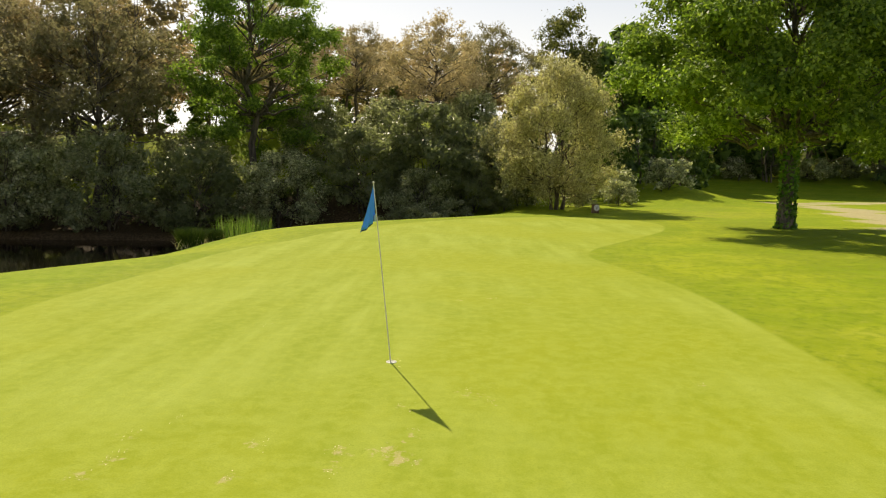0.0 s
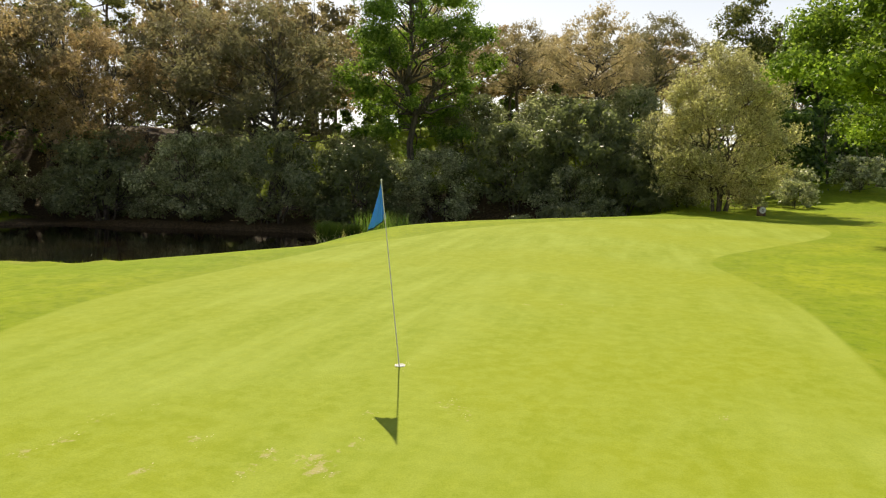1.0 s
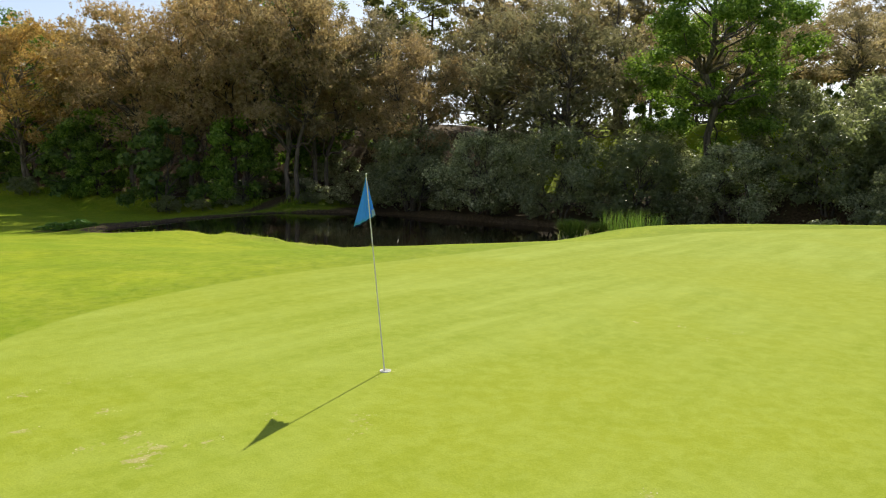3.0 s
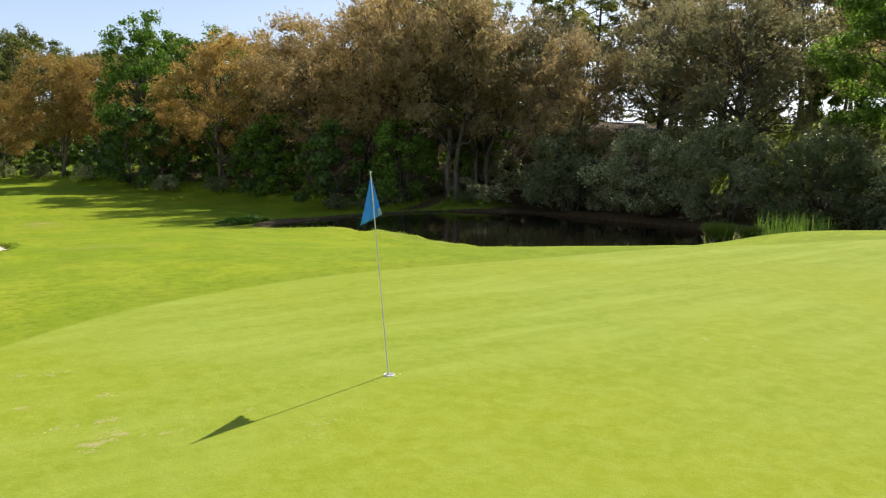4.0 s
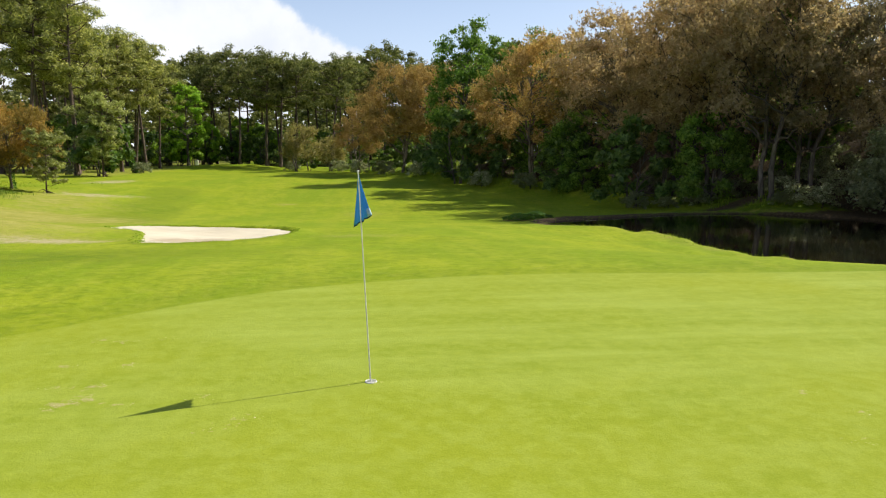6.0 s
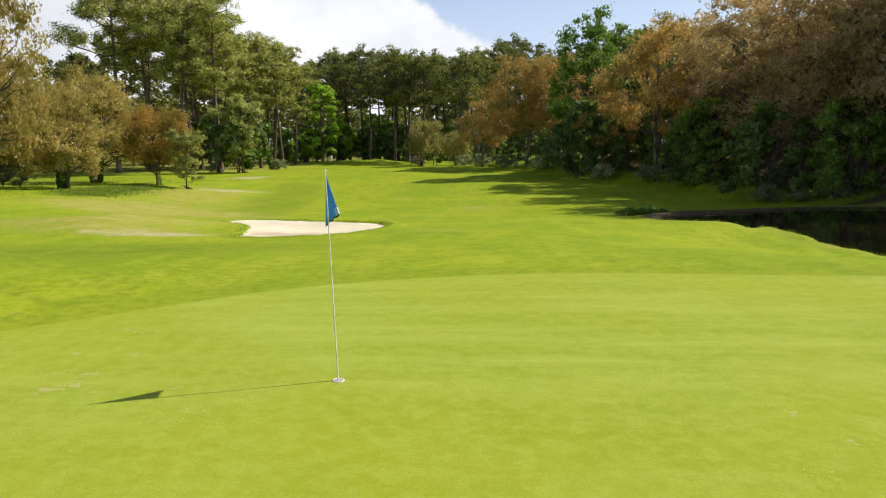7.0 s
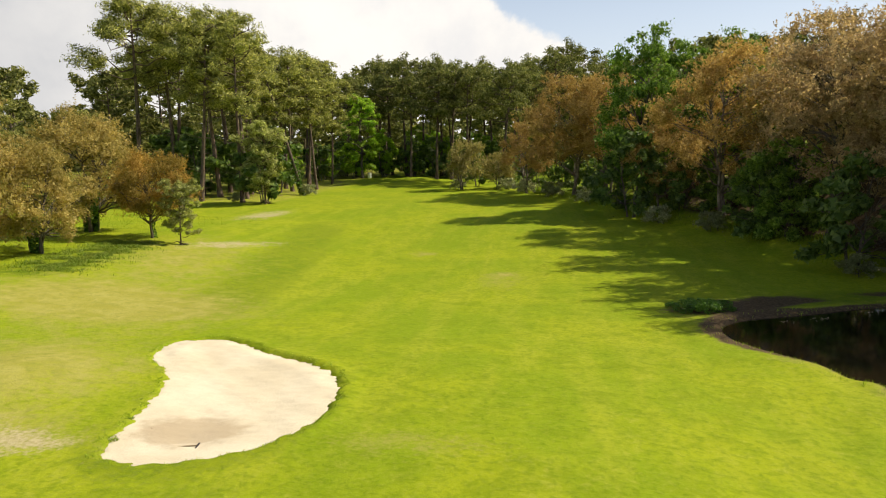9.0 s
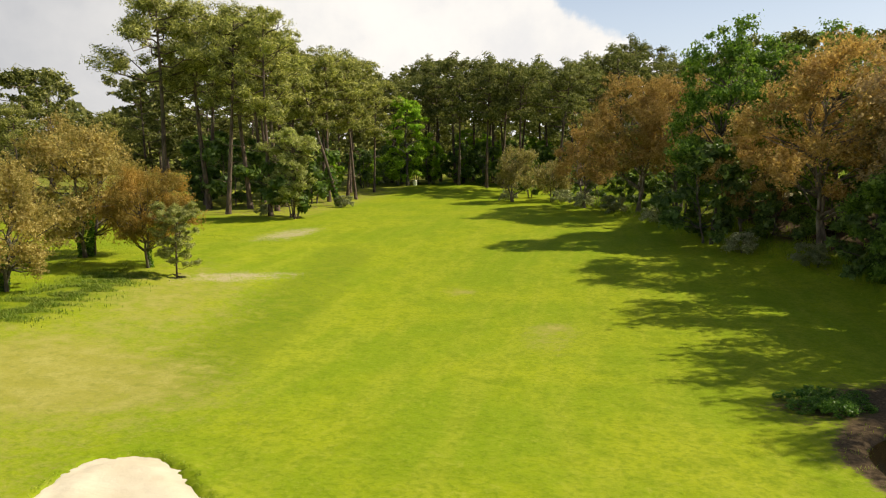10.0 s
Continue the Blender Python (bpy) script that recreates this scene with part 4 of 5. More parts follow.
for x, y, t, s in ((21.5, 63.9, 60, 1.22), (12.2, 77.1, 120, 1.41), (17.1, 75.9, 20, 0.94), (38.7, 60.9, 250, 1.41), (25.9, 75.4, 330, 1.41), (20.2, 90.4, 90, 1.31), (10.7, 87.1, 170, 0.95), (42.6, 44.2, 40, 0.9), (51.7, -16.1, 80, 0.92), (63.0, -23.3, 200, 1.40), (72.8, -15.3, 300, 1.53), (78.2, -37.9, 30, 1.66), (93.0, -28.6, 120, 2.03), (71.1, -49.8, 60, 1.78), (89.9, -57.5, 10, 2.04), (95.8, -43.1, 250, 2.04)):
    hazel(x, y, t, s)
for x, y, t, s in ((108.8, -72.6, 100, 2.18), (66.4, -7.0, 330, 1.17), (30.6, 70.6, 40, 1.18), (-43.9, 112.2, 10, 1.10), (-51.2, 102.5, 80, 1.10), (-37.8, 130.5, 150, 1.10), (-46.4, 125.7, 220, 1.22), (-26.8, 168.4, 300, 1.34), (-14.6, 168.3, 60, 1.46), (-2.4, 167.0, 130, 1.34), (9.7, 164.5, 200, 1.34), (20.7, 148.2, 270, 1.22), (16.9, 120.6, 340, 1.21), (4.8, 120.5, 50, 1.08), (-40.3, 161.0, 120, 1.34)):
    hazel(x, y, t, s)
# waterside scrub
scrub = broadleaf("sallow_bush", 45, 5.4, 3.3, 0.0, LEAF_BUSH, BARK, 16000, (0.165, 0.115), 0.08, 56, 5, 0.85, mass=0.22)
tagged(scrub, "grey-green sallow bush overhanging the pond bank", "bush", "sallow bushes round the pond")
put(scrub, 35.4, 34.3, 0, 1.26)
for x, y, t, s, k in ((36.1, 27.8, 70, 1.14, 1.0), (36.4, 21.5, 150, 1.13, 1.05), (36.7, 15.8, 230, 1.10, 0.95), (38.5, 10.7, 300, 1.04, 0.9), (40.3, 5.6, 20, 1.1, 0.95), (41.3, 1.4, 110, 1.25, 1.0), (42.0, -3.6, 190, 1.0, 0.95), (45.0, 4.2, 60, 1.0, 1.0), (45.5, 9.8, 130, 1.0, 1.0), (46.5, -1.6, 200, 0.95, 1.0), (43.2, 18.2, 250, 0.97, 0.9), (42.4, 29.8, 330, 1.03, 1.0), (50.4, -9.2, 10, 0.69, 0.8), (39.1, 39.1, 200, 0.98, 1.0), (38.2, 1.6, 40, 0.74, 1.0), (38.8, -1.6, 100, 0.70, 1.0)):
    again(scrub, x, y, t, s, k)
low = broadleaf("bramble_bush", 46, 2.1, 1.9, 0.0, LEAF_BUSH, BARK, 2800, (0.19, 0.13), 0.04, 14, 3, 0.7, mass=0.3)
tagged(low, "low rounded bramble bush at the lawn's edge", "bush", "bramble bushes")
put(low, 46.8, -16.7, 0, 1.14)
for x, y, t, s in ((35.2, 2.2, 10, 0.8), (36.6, -0.6, 80, 0.75), (37.2, -3.4, 160, 0.7), (33.6, 4.2, 240, 0.6), (37.0, 12.2, 30, 0.75), (36.2, 16.8, 100, 0.7), (36.0, 22.5, 170, 0.7), (35.8, 26.6, 240, 0.75), (35.4, 31.2, 310, 0.7), (36.8, 8.2, 60, 0.7), (39.6, -5.0, 300, 0.9), (41.3, -11.9, 60, 0.79), (45.5, -12.5, 160, 1.02), (29.6, 48.0, 70, 0.80), (23.6, 51.0, 150, 0.69), (18.1, 67.2, 220, 0.82), (14.1, 72.8, 310, 0.82), (8.3, 87.8, 20, 0.95)):
    again(low, x, y, t, s)
for x, y, t, s in ((4.2, 97.8, 100, 0.95), (0.6, 103.5, 190, 0.96), (-2.4, 109.2, 280, 0.84), (-10.2, 111.5, 40, 0.72), (-29.8, 99.4, 120, 0.73), (-34.2, 44.5, 90, 0.85), (-37.2, 36.6, 10, 0.98), (-34.8, 87.2, 220, 0.61), (-14.6, 145.7, 30, 1.46), (-39.0, 141.5, 150, 1.59), (27.9, 57.5, 60, 0.93), (-24.4, 151.3, 200, 1.46), (-4.9, 143.2, 90, 1.33), (50.3, 5.7, 30, 0.80), (51.7, 12.6, 250, 0.69), (34.6, 0.6, 130, 0.50), (39.4, -9.0, 10, 0.56)):
    again(low, x, y, t, s)

# pines
pine_a = pine("pine_tree", 51, 21.5, 6.4, 0.56, 17000, (0.6, 0.2), 0.30, 18)
pine_b = pine("pine_tree", 52, 20, 5.6, 0.57, 15000, (-0.8, 0.5), 0.26, 16)
pine_c = pine("pine_tree", 53, 20, 4.9, 0.48, 15000, (0.3, -0.6), 0.24, 22)
end_pine = pine("pine_tree", 58, 20.0, 5.6, 0.55, 6200, (-0.5, 0.3), 0.28, 18, (0.46, 0.17), material=LEAF_PINE_FAR)
for tree in (pine_a, pine_b, pine_c):
    tagged(tree, "tall maritime pine with bare trunk and high crown", "tree", "maritime pines")
tagged(end_pine, "tall maritime pine at the fairway's far end", "tree", "pines at the fairway's end")
put(pine_a, -49.4, 89.7, 0, 1.22)
for x, y, t, s in ((-45.9, 93.9, 130, 1.2), (-53.7, 107.4, 40, 1.22), (-40.9, 95.2, 220, 1.12), (-37.8, 112.2, 300, 1.0), (-70.8, 90.3, 120, 0.62)):
    again(pine_a, x, y, t, s, tip=swayed(t))
put(pine_b, -36.0, 92.7, 0, 1.14)
for x, y, t, s in ((-43.3, 103.7, 80, 1.22), (-34.8, 106.8, 170, 1.03), (-37.2, 122, 260, 1.02), (-61, 97.6, 0, 0.62)):
    again(pine_b, x, y, t, s, tip=swayed(t))
put(pine_c, -34.2, 87.2, 0, 1.12)
for x, y, t, s in ((-40.3, 88.5, 100, 1.22), (-32.3, 111, 200, 1.0), (-48.8, 117.1, 280, 1.22), (-38.4, 100, 330, 1.1), (-33.5, 123.2, 15, 0.88), (-35.4, 115.9, 100, 1.04), (-41.5, 109.8, 190, 1.16), (38.9, 70.8, 70, 1.06), (36.1, 54.7, 20, 1), (49, 45.5, 220, 0.91)):
    again(pine_c, x, y, t, s, tip=swayed(t))
put(end_pine, 9.5, 168.0, 0, 1.3)
for x, y, t, s in ((-21.5, 133.5, 33, 1.12), (-16.3, 131.6, 144, 1.2), (-14.0, 134.5, 255, 1.26), (-10.5, 128.5, 306, 1.2), (-4.0, 124.0, 187, 1.15), (-0.5, 131.0, 18, 1.2)):
    again(end_pine, x, y, t, s * 0.84, tip=swayed(t))
for x, y, t, s in ((-29.3, 153.7, 70, 1.26), (-13.4, 155.7, 160, 1.24), (3.6, 150.7, 10, 1.22), (17, 143.2, 100, 1.15), (-23.2, 157.4, 350, 1.34), (-7.3, 148.2, 30, 1.28), (-1.2, 159.5, 120, 1.34), (10.9, 153.2, 210, 1.34), (23, 137, 300, 1.21), (-45.1, 144, 60, 1.22), (-40.3, 156.2, 140, 1.28), (-18.2, 150.7, 40, 1.28), (-9.7, 163.3, 130, 1.34), (4.9, 163.3, 220, 1.34), (14.6, 159.5, 310, 1.28)):
    again(end_pine, x, y, t, s * (0.88 if x > -12 else 0.97) * (0.86 + 0.2 * (t % 70) / 70), tip=swayed(t))
for x, y, t, s in ((29.1, 144.5, 20, 1.21), (-34.2, 163.5, 110, 1.34), (-37.8, 147.6, 100, 1.1), (-51, 130, 40, 1.2), (-25, 148, 200, 1.2), (-15, 146, 90, 1.18), (-3, 143.5, 250, 1.22), (6.5, 145.5, 340, 1.25), (13, 148.5, 70, 1.2), (20, 152, 180, 1.25), (-31.5, 158, 20, 1.25), (-21, 165, 110, 1.3), (0, 168, 200, 1.3), (25.5, 145.5, 260, 1.2)):
    again(end_pine, x, y, t, s * (0.88 if x > -12 else 0.97) * (0.86 + 0.2 * (t % 70) / 70), tip=swayed(t))
leaning = pine("pine_tree", 54, 16.5, 3.4, 0.5, 9000, (-4.6, -0.6), 0.22, 15)
tagged(leaning, "leaning maritime pine with ivy at its foot", "tree")
put(leaning, -31.2, 101.0, 0, 1.22)
young = pine("young_pine", 55, 5.0, 1.75, 0.16, 15000, (0.1, 0.0), 0.07, 34, (0.27, 0.04), False, True, 4, material=LEAF_YOUNG)
tagged(young, "young pale-green pine with a slender bare foot", "tree")
put(young, -24.2, 53.0, 0, 0.95)
again(young, -30.5, 85.5, 70, 1.9, 1.0, "bushy young pine under the tall pines")
# the wood behind, lighter built
far_pine = pine("pine_tree", 56, 19, 6.2, 0.24, 3600, (0.4, 0.3), 0.25, 18, (0.72, 0.34), False, False, 4, material=LEAF_PINE_FAR)
tagged(far_pine, "pine in the depth of the wood", "tree", "pines in the depth of the wood")
put(far_pine, -58.6, 146.4, 0, 1.22)
for x, y, t, s in ((-63.4, 122, 190, 1.22), (30.2, 127, 250, 1.09), (-85.4, 112.2, 20, 0.98), (-104.9, 97.6, 50, 0.98), (-75.6, 97.6, 230, 0.98), (-92.7, 85.4, 10, 0.95), (-78.1, 131.8, 90, 1.1), (-54.9, 136.6, 190, 1.22), (-65.9, 109.8, 270, 0.98), (-112.2, 117.1, 0, 1.04), (-97.6, 126.9, 60, 1.1), (36.2, 118.2, 150, 1.03), (55.4, 56.6, 300, 0.92)):
    again(far_pine, x, y, t, s * (0.98 if x < -60 else 1.0))
r = np.random.default_rng(5)
for k in range(50):
    a = radians(-62 + 125 * k / 49) + r.normal(0, 0.02)
    d = r.uniform(168, 215) if -0.5 < a < 0.75 else r.uniform(125, 175)
    x, y = -10 - d * math.sin(a), 8 + d * math.cos(a)
    again(far_pine, x, y, r.uniform(0, 360), r.uniform(1.0, 1.3) * (0.75 if a > 0.6 or a < -0.5 else 1.08))
for x, y, t, s in ((68.5, 44.9, 40, 1.18), (82.7, 9.5, 100, 1.00), (76.2, 57.2, 170, 1.31), (61.8, 66.5, 240, 1.31), (90.5, 26.2, 310, 1.07), (49.8, 73.6, 10, 1.31), (40.5, 88.2, 80, 1.25), (28.8, 105.6, 150, 1.20), (80.2, -9.4, 220, 1.00), (95.3, -4.8, 300, 1.07), (100.9, 48.0, 30, 1.44), (67.1, 83.9, 90, 1.44), (48.1, 103.4, 200, 1.44), (35.9, 95.6, 20, 1.20), (108.0, -24.0, 60, 1.32), (105.4, 12.0, 0, 1.20), (115.9, -50.7, 0, 1.45), (86.4, -69.6, 30, 1.44), (121.6, -91.2, 80, 1.58), (71.9, -79.1, 130, 1.44), (54.6, -71.2, 20, 1.31)):
    again(far_leaf, x, y, t, s)
# hedge of tall scrub beyond the track
for k in range(13):
    hazel(83 + 3 * (k % 3), -20 - 3.9 * k, 77 * k, 2.5 + 0.35 * (k % 2), 1.05, "tall dark hedge bush beyond the track")
for k in range(9):
    again(low, 79 + 1.5 * (k % 2), -25 - 4.6 * k, 50 * k, 1.3, 1.0, "bramble at the foot of the hedge")
# scrub on the steep bank behind the pond
for x, y, t, s in ((38.6, 36.8, 20, 1.0), (37.4, 39.8, 110, 0.9), (36.8, 42.6, 200, 1.0), (39.9, 41.2, 290, 1.1), (35.6, 45.6, 30, 1.0), (38.0, 46.0, 140, 1.1), (33.4, 47.4, 250, 0.9), (41.5, 38.2, 60, 1.1), (32.0, 51.0, 160, 1.0), (30.6, 55.6, 280, 1.0), (41.0, 33.4, 320, 1.0)):
    again(low, x, y, t, s, 1.0, "straggling bramble on the steep bank")
# closed wood in the distance, too far to tell its trees apart
r = np.random.default_rng(9)
n = 76000
a = radians(-125) + radians(200) * r.random(n)
d = 215 + 60 * r.random(n)
x, y = 5 - d * np.sin(a), d * np.cos(a)
top = 11 + 8.0 * step(0.75, 0.5, np.abs(a + 0.05)) + 4.0 * np.sin(a * 23) + 3.0 * np.sin(a * 57 + 1) + 2.0 * np.sin(a * 131 + 2) + 3 * step(230, 270, d)
z = land(x, y) + top * r.random(n) ** 0.9
v, f = leaves(r, np.stack([x, y, z], 1), 2.2, 1.5, 0.4)
tagged(new("far_wood", mesh_of("far_wood", v, f, LEAF_PINE_FAR)), "distant dark green wood closing the view", "wood", kind="stuff")
again(rust_b, 29.2, 48.9, 40, 1.28, 1.12)
for k in range(11):
    hazel(-44 + 5.0 * k, 146 + 3 * math.sin(2.1 * k), 53 * k, 1.05 + 0.25 * (k % 3) / 2)
for x, y, t, s in ((27.4, 48.0, 80, 0.7), (31.2, 42.2, 30, 0.6), (25.6, 49.4, 170, 0.6), (28.0, 49.4, 80, 0.8), (33.4, 41.3, 200, 0.9), (32.4, 44.6, 300, 0.8)):
    again(low, x, y, t, s, 0.8)
green_bush = broadleaf("hazel_bush", 47, 6.6, 3.0, 0.1, LEAF_BRIGHT, BARK, 15000, (0.21, 0.15), 0.10, 44, 4, 0.85, mass=0.19, twigs=1)
tagged(green_bush, "fresh green hazel bush among the brown oaks", "bush", "fresh hazel bushes")
put(green_bush, 28.4, 48.4, 20, 1.25)
for x, y, t, s in ((22.4, 62.8, 140, 1.3), (36.5, 48.5, 260, 1.0), (21.0, 75.6, 40, 1.1)):
    again(green_bush, x, y, t, s)
# fresh green saplings under the pines at the fairway's end
sapling = broadleaf("oak_sapling", 49, 7.5, 3.0, 0.2, LEAF_LIME, BARK, 2600, (0.5, 0.34), 0.10, 24, 3, 0.9, mass=0.24)
tagged(sapling, "fresh lime-green oak sapling under the pines", "bush", "saplings under the pines")
put(sapling, -34.0, 139.0, 0, 1.0)
for x, y, t, s in ((-38, 134, 40, 0.8), (-29, 144, 90, 1.1), (-23.5, 149, 150, 0.9), (-18, 153, 210, 1.1), (-12, 151, 270, 0.8), (-7, 154, 330, 1.0), (-2, 150, 20, 0.8), (4, 153, 80, 1.0), (-42, 126, 140, 0.8), (-21, 160, 200, 1.3), (-10, 160, 260, 1.2), (1, 160, 320, 1.2), (9, 148, 50, 0.8), (-46, 120, 110, 0.7), (-33, 149, 170, 1.2)):
    again(sapling, x, y, t, s)
for x, y, t, s in ((2.5, 107.5, 10, 0.75), (7.8, 101.0, 70, 0.75), (11.4, 99.4, 130, 0.8), (14.6, 94.4, 190, 0.85), (5.2, 104.0, 250, 0.6), (-2.0, 114.5, 310, 0.8), (9.5, 105.5, 20, 0.9), (-7.5, 118.0, 50, 0.9)):
    hazel(x, y, t, s)
# dark undergrowth among the tall pines
for x, y, t, s in ((-38.5, 98, 10, 1.3), (-44, 97, 90, 1.4), (-49, 99, 170, 1.5), (-36, 104, 250, 1.3), (-42, 116, 330, 1.6), (-55, 112, 60, 1.6)):
    hazel(x, y, t, s)
# brown oaks and scrub on the crown of the hill
for x, y, t, s, k in ((67.0, 3.0, 20, 0.8, 0.85), (66.5, -3.0, 110, 0.8, 0.9), (61.5, 15.0, 200, 0.85, 0.9), (70.5, 9.0, 290, 0.9, 0.9), (59.5, 20.5, 60, 0.9, 0.9), (66.0, 25.0, 150, 0.9, 1.0)):
    again(far_leaf, x, y, t, s, k)
for x, y, t, s, k in ((62.5, -1.5, 30, 0.62, 0.9), (60.0, 3.0, 100, 0.55, 0.8), (58.5, 13.0, 170, 0.55, 0.8), (56.5, 18.0, 240, 0.6, 0.8), (62.0, 6.0, 310, 0.5, 0.7), (55.0, -8.0, 50, 0.7, 0.8)):
    hazel(x, y, t, s, k, "green hazel bush on the crown of the hill")
for x, y, t, s in ((70, 6, 10, 0.9), (71, 13, 80, 1.0), (70, 20, 150, 1.0), (72, 27, 220, 1.1), (69, 33, 290, 1.1), (70.5, 0, 0, 0.9)):
    hazel(x, y, t, s)
dwarf = broadleaf("bramble_bush", 50, 0.85, 1.0, 0.0, LEAF_IVY, BARK, 3000, (0.10, 0.07), 0.015, 16, 3, 0.6, mass=0.3)
tagged(dwarf, "low dark bramble on the shaded bank", "bush", "brambles on the shaded bank")
put(dwarf, 11.6, 38.6, 0, 0.7)
for x, y, t, s in ((10.0, 39.0, 110, 0.30), (10.5, 39.9, 200, 0.34), (11.0, 39.3, 300, 0.34), (11.5, 40.2, 30, 0.32), (10.9, 40.9, 80, 0.28), (12.0, 39.4, 250, 0.28), (12.3, 40.7, 140, 0.24), (9.6, 40.4, 20, 0.2)):
    again(dwarf, x + 0.6, y + 0.1, t, 2.1 * s, 0.75)
for x, y, t, s in ((50.0, -13.0, 0, 0.95), (54.0, -19.5, 80, 0.95), (56.0, -12.5, 160, 1.15), (60.0, -20.0, 240, 1.25), (-31.2, 87.0, 40, 1.15)):
    hazel(x, y, t, s)

# ---- flagstick and hole ----
POLE = plain("pole_paint", (0.76, 0.74, 0.68), 0.45, 0.0, 0.1, 20)
CLOTH = leaf_material("flag_cloth", (0.045, 0.215, 0.70), (0.045, 0.215, 0.70), (0.045, 0.215, 0.70), 0.06, 0.8, 0.1, None, (1.0, 1.0, 1.0))
CLOTH_PALE = plain("flag_pale_cloth", (0.40, 0.58, 0.82), 0.85, 0.0, 0.06, 30)
HEM = plain("flag_hem", (0.006, 0.03, 0.12), 0.85, 0.0, 0.06, 30)
CUP = plain("cup_plastic", (0.80, 0.79, 0.75), 0.5, 0.0, 0.05, 20)
BASE_Z = ground_z(0, 0)
stick = tagged(new("flagstick"), "thin pale flagstick with a drooping blue flag", "golf flag")
stick.matrix_basis = pose(0, 0, BASE_Z)
TOP = np.array((-0.115, 0.204, 2.117 - BASE_Z))
w = Wood()
t = np.linspace(0, 1, 7)[:, None]
w.limb(np.array([(0.0, 0.0, -0.1)]) * (1 - t) + TOP[None] * t, np.linspace(0.0082, 0.0058, 7), 10)
pole = child("pole", w.mesh("pole", POLE), stick)
bm = bmesh.new()
bmesh.ops.create_uvsphere(bm, u_segments=10, v_segments=6, radius=0.013, matrix=Matrix.Translation(TOP))
part("finial", bm, POLE, pole, "small rounded white tip")
DOWN = -TOP / np.linalg.norm(TOP)


def drape(name, marks, s0, s1, material, parent, label, shift=(0, 0, 0), rows=14, cols=28):
    """Cloth hung from the pole's head: marks give, across the cloth, the hem's offset in x and y and its depth below the head."""
    marks = np.array(marks, float)
    at = np.linspace(0, 1, len(marks))
    u = np.linspace(0, 1, cols)
    hx, hy, hl = (np.interp(u, at, marks[:, k]) for k in range(3))
    s = np.linspace(s0, s1, rows)[:, None]
    ripple = 0.010 * np.sin(u * 17)[None] * s
    open_up = s ** 1.15
    px = TOP[0] + DOWN[0] * hl * s + hx * open_up + ripple * 0.8 + shift[0]
    py = TOP[1] + DOWN[1] * hl * s + hy * open_up + ripple + shift[1]
    pz = TOP[2] + DOWN[2] * hl * s + 0.004 * np.sin(u * 23)[None] * s + shift[2]
    i = (np.arange(rows - 1)[:, None] * cols + np.arange(cols - 1)[None]).ravel()
    me = mesh_of(name, np.stack([px, py, pz], -1).reshape(-1, 3), np.stack([i, i + 1, i + cols + 1, i + cols], 1), material, True)
    ob = child(name, me, parent, label)
    ob.modifiers.new("thick", "SOLIDIFY").thickness = 0.002
    return ob


HANG = [(-0.08, 0.205, 0.585), (-0.028, 0.14, 0.545), (0.022, 0.095, 0.51), (0.07, 0.062, 0.475), (0.12, 0.05, 0.445)]
flag = drape("flag", HANG, 0.0, 0.97, CLOTH, stick, "drooping blue cloth flag")
drape("hem", HANG, 0.97, 1.0, HEM, flag, "dark stitched hem")
drape("inner_fold", [(0.078, 0.054, 0.47), (0.10, 0.046, 0.458), (0.122, 0.044, 0.447)], 0.82, 0.975, CLOTH_PALE, flag, "pale turned-up corner", (-0.005, -0.007, 0.0))

cup = tagged(new("hole_cup"), "golf hole with a white plastic rim in the turf", "golf hole")
cup.matrix_basis = pose(0, 0, BASE_Z + 0.004)
bm = bmesh.new()
ring = []
for k in range(28):
    a = k * 2 * math.pi / 28
    ring.append([bm.verts.new((q * math.cos(a), q * math.sin(a), z)) for q, z in ((0.062, -0.004), (0.060, 0.004), (0.053, 0.004), (0.052, -0.03))])
for k in range(28):
    a, b = ring[k], ring[(k + 1) % 28]
    for j in range(3):
        bm.faces.new((a[j], b[j], b[j + 1], a[j + 1]))
part("rim", bm, CUP, cup)
# flat disc closing the hole; the white liner's shade is its grey colour
bm = bmesh.new()
bmesh.ops.create_circle(bm, cap_ends=True, segments=24, radius=0.0525, matrix=Matrix.Translation((0, 0, 0.001)))
part("hole", bm, plain("cup_liner_shade", (0.34, 0.34, 0.30), 0.6, 0.0, 0.1, 30), cup, "shaded inside of the white hole liner")


def scatter_marks(name, places, n, spread, size, material, label, lift=0.006, seed=3):
    """Small pale crumbs of torn turf and sand, lying flat."""
    r = np.random.default_rng(seed)
    c = []
    for x, y, k in places:
        m = int(n * k)
        p = np.stack([x + r.normal(0, spread * k, m), y + r.normal(0, spread * 0.55 * k, m)], 1)
        c.append(np.concatenate([p, land(p[:, 0], p[:, 1])[:, None] + lift], 1))
    c = np.concatenate(c)
    m = len(c)
    a = r.uniform(0, 6.28, m)
    s = size * r.uniform(0.4, 1.3, m)
    corners = []
    for k in range(5):
        q = a + k * 1.2566
        w = s * r.uniform(0.6, 1.1, m)
        corners.append(c + np.stack([w * np.cos(q), 0.6 * w * np.sin(q), r.uniform(0, 0.003, m)], 1))
    v = np.stack(corners, 1).reshape(-1, 3)
    return tagged(new(name, mesh_of(name, v, np.arange(5 * m).reshape(m, 5), material)), label, "turf", kind="stuff")


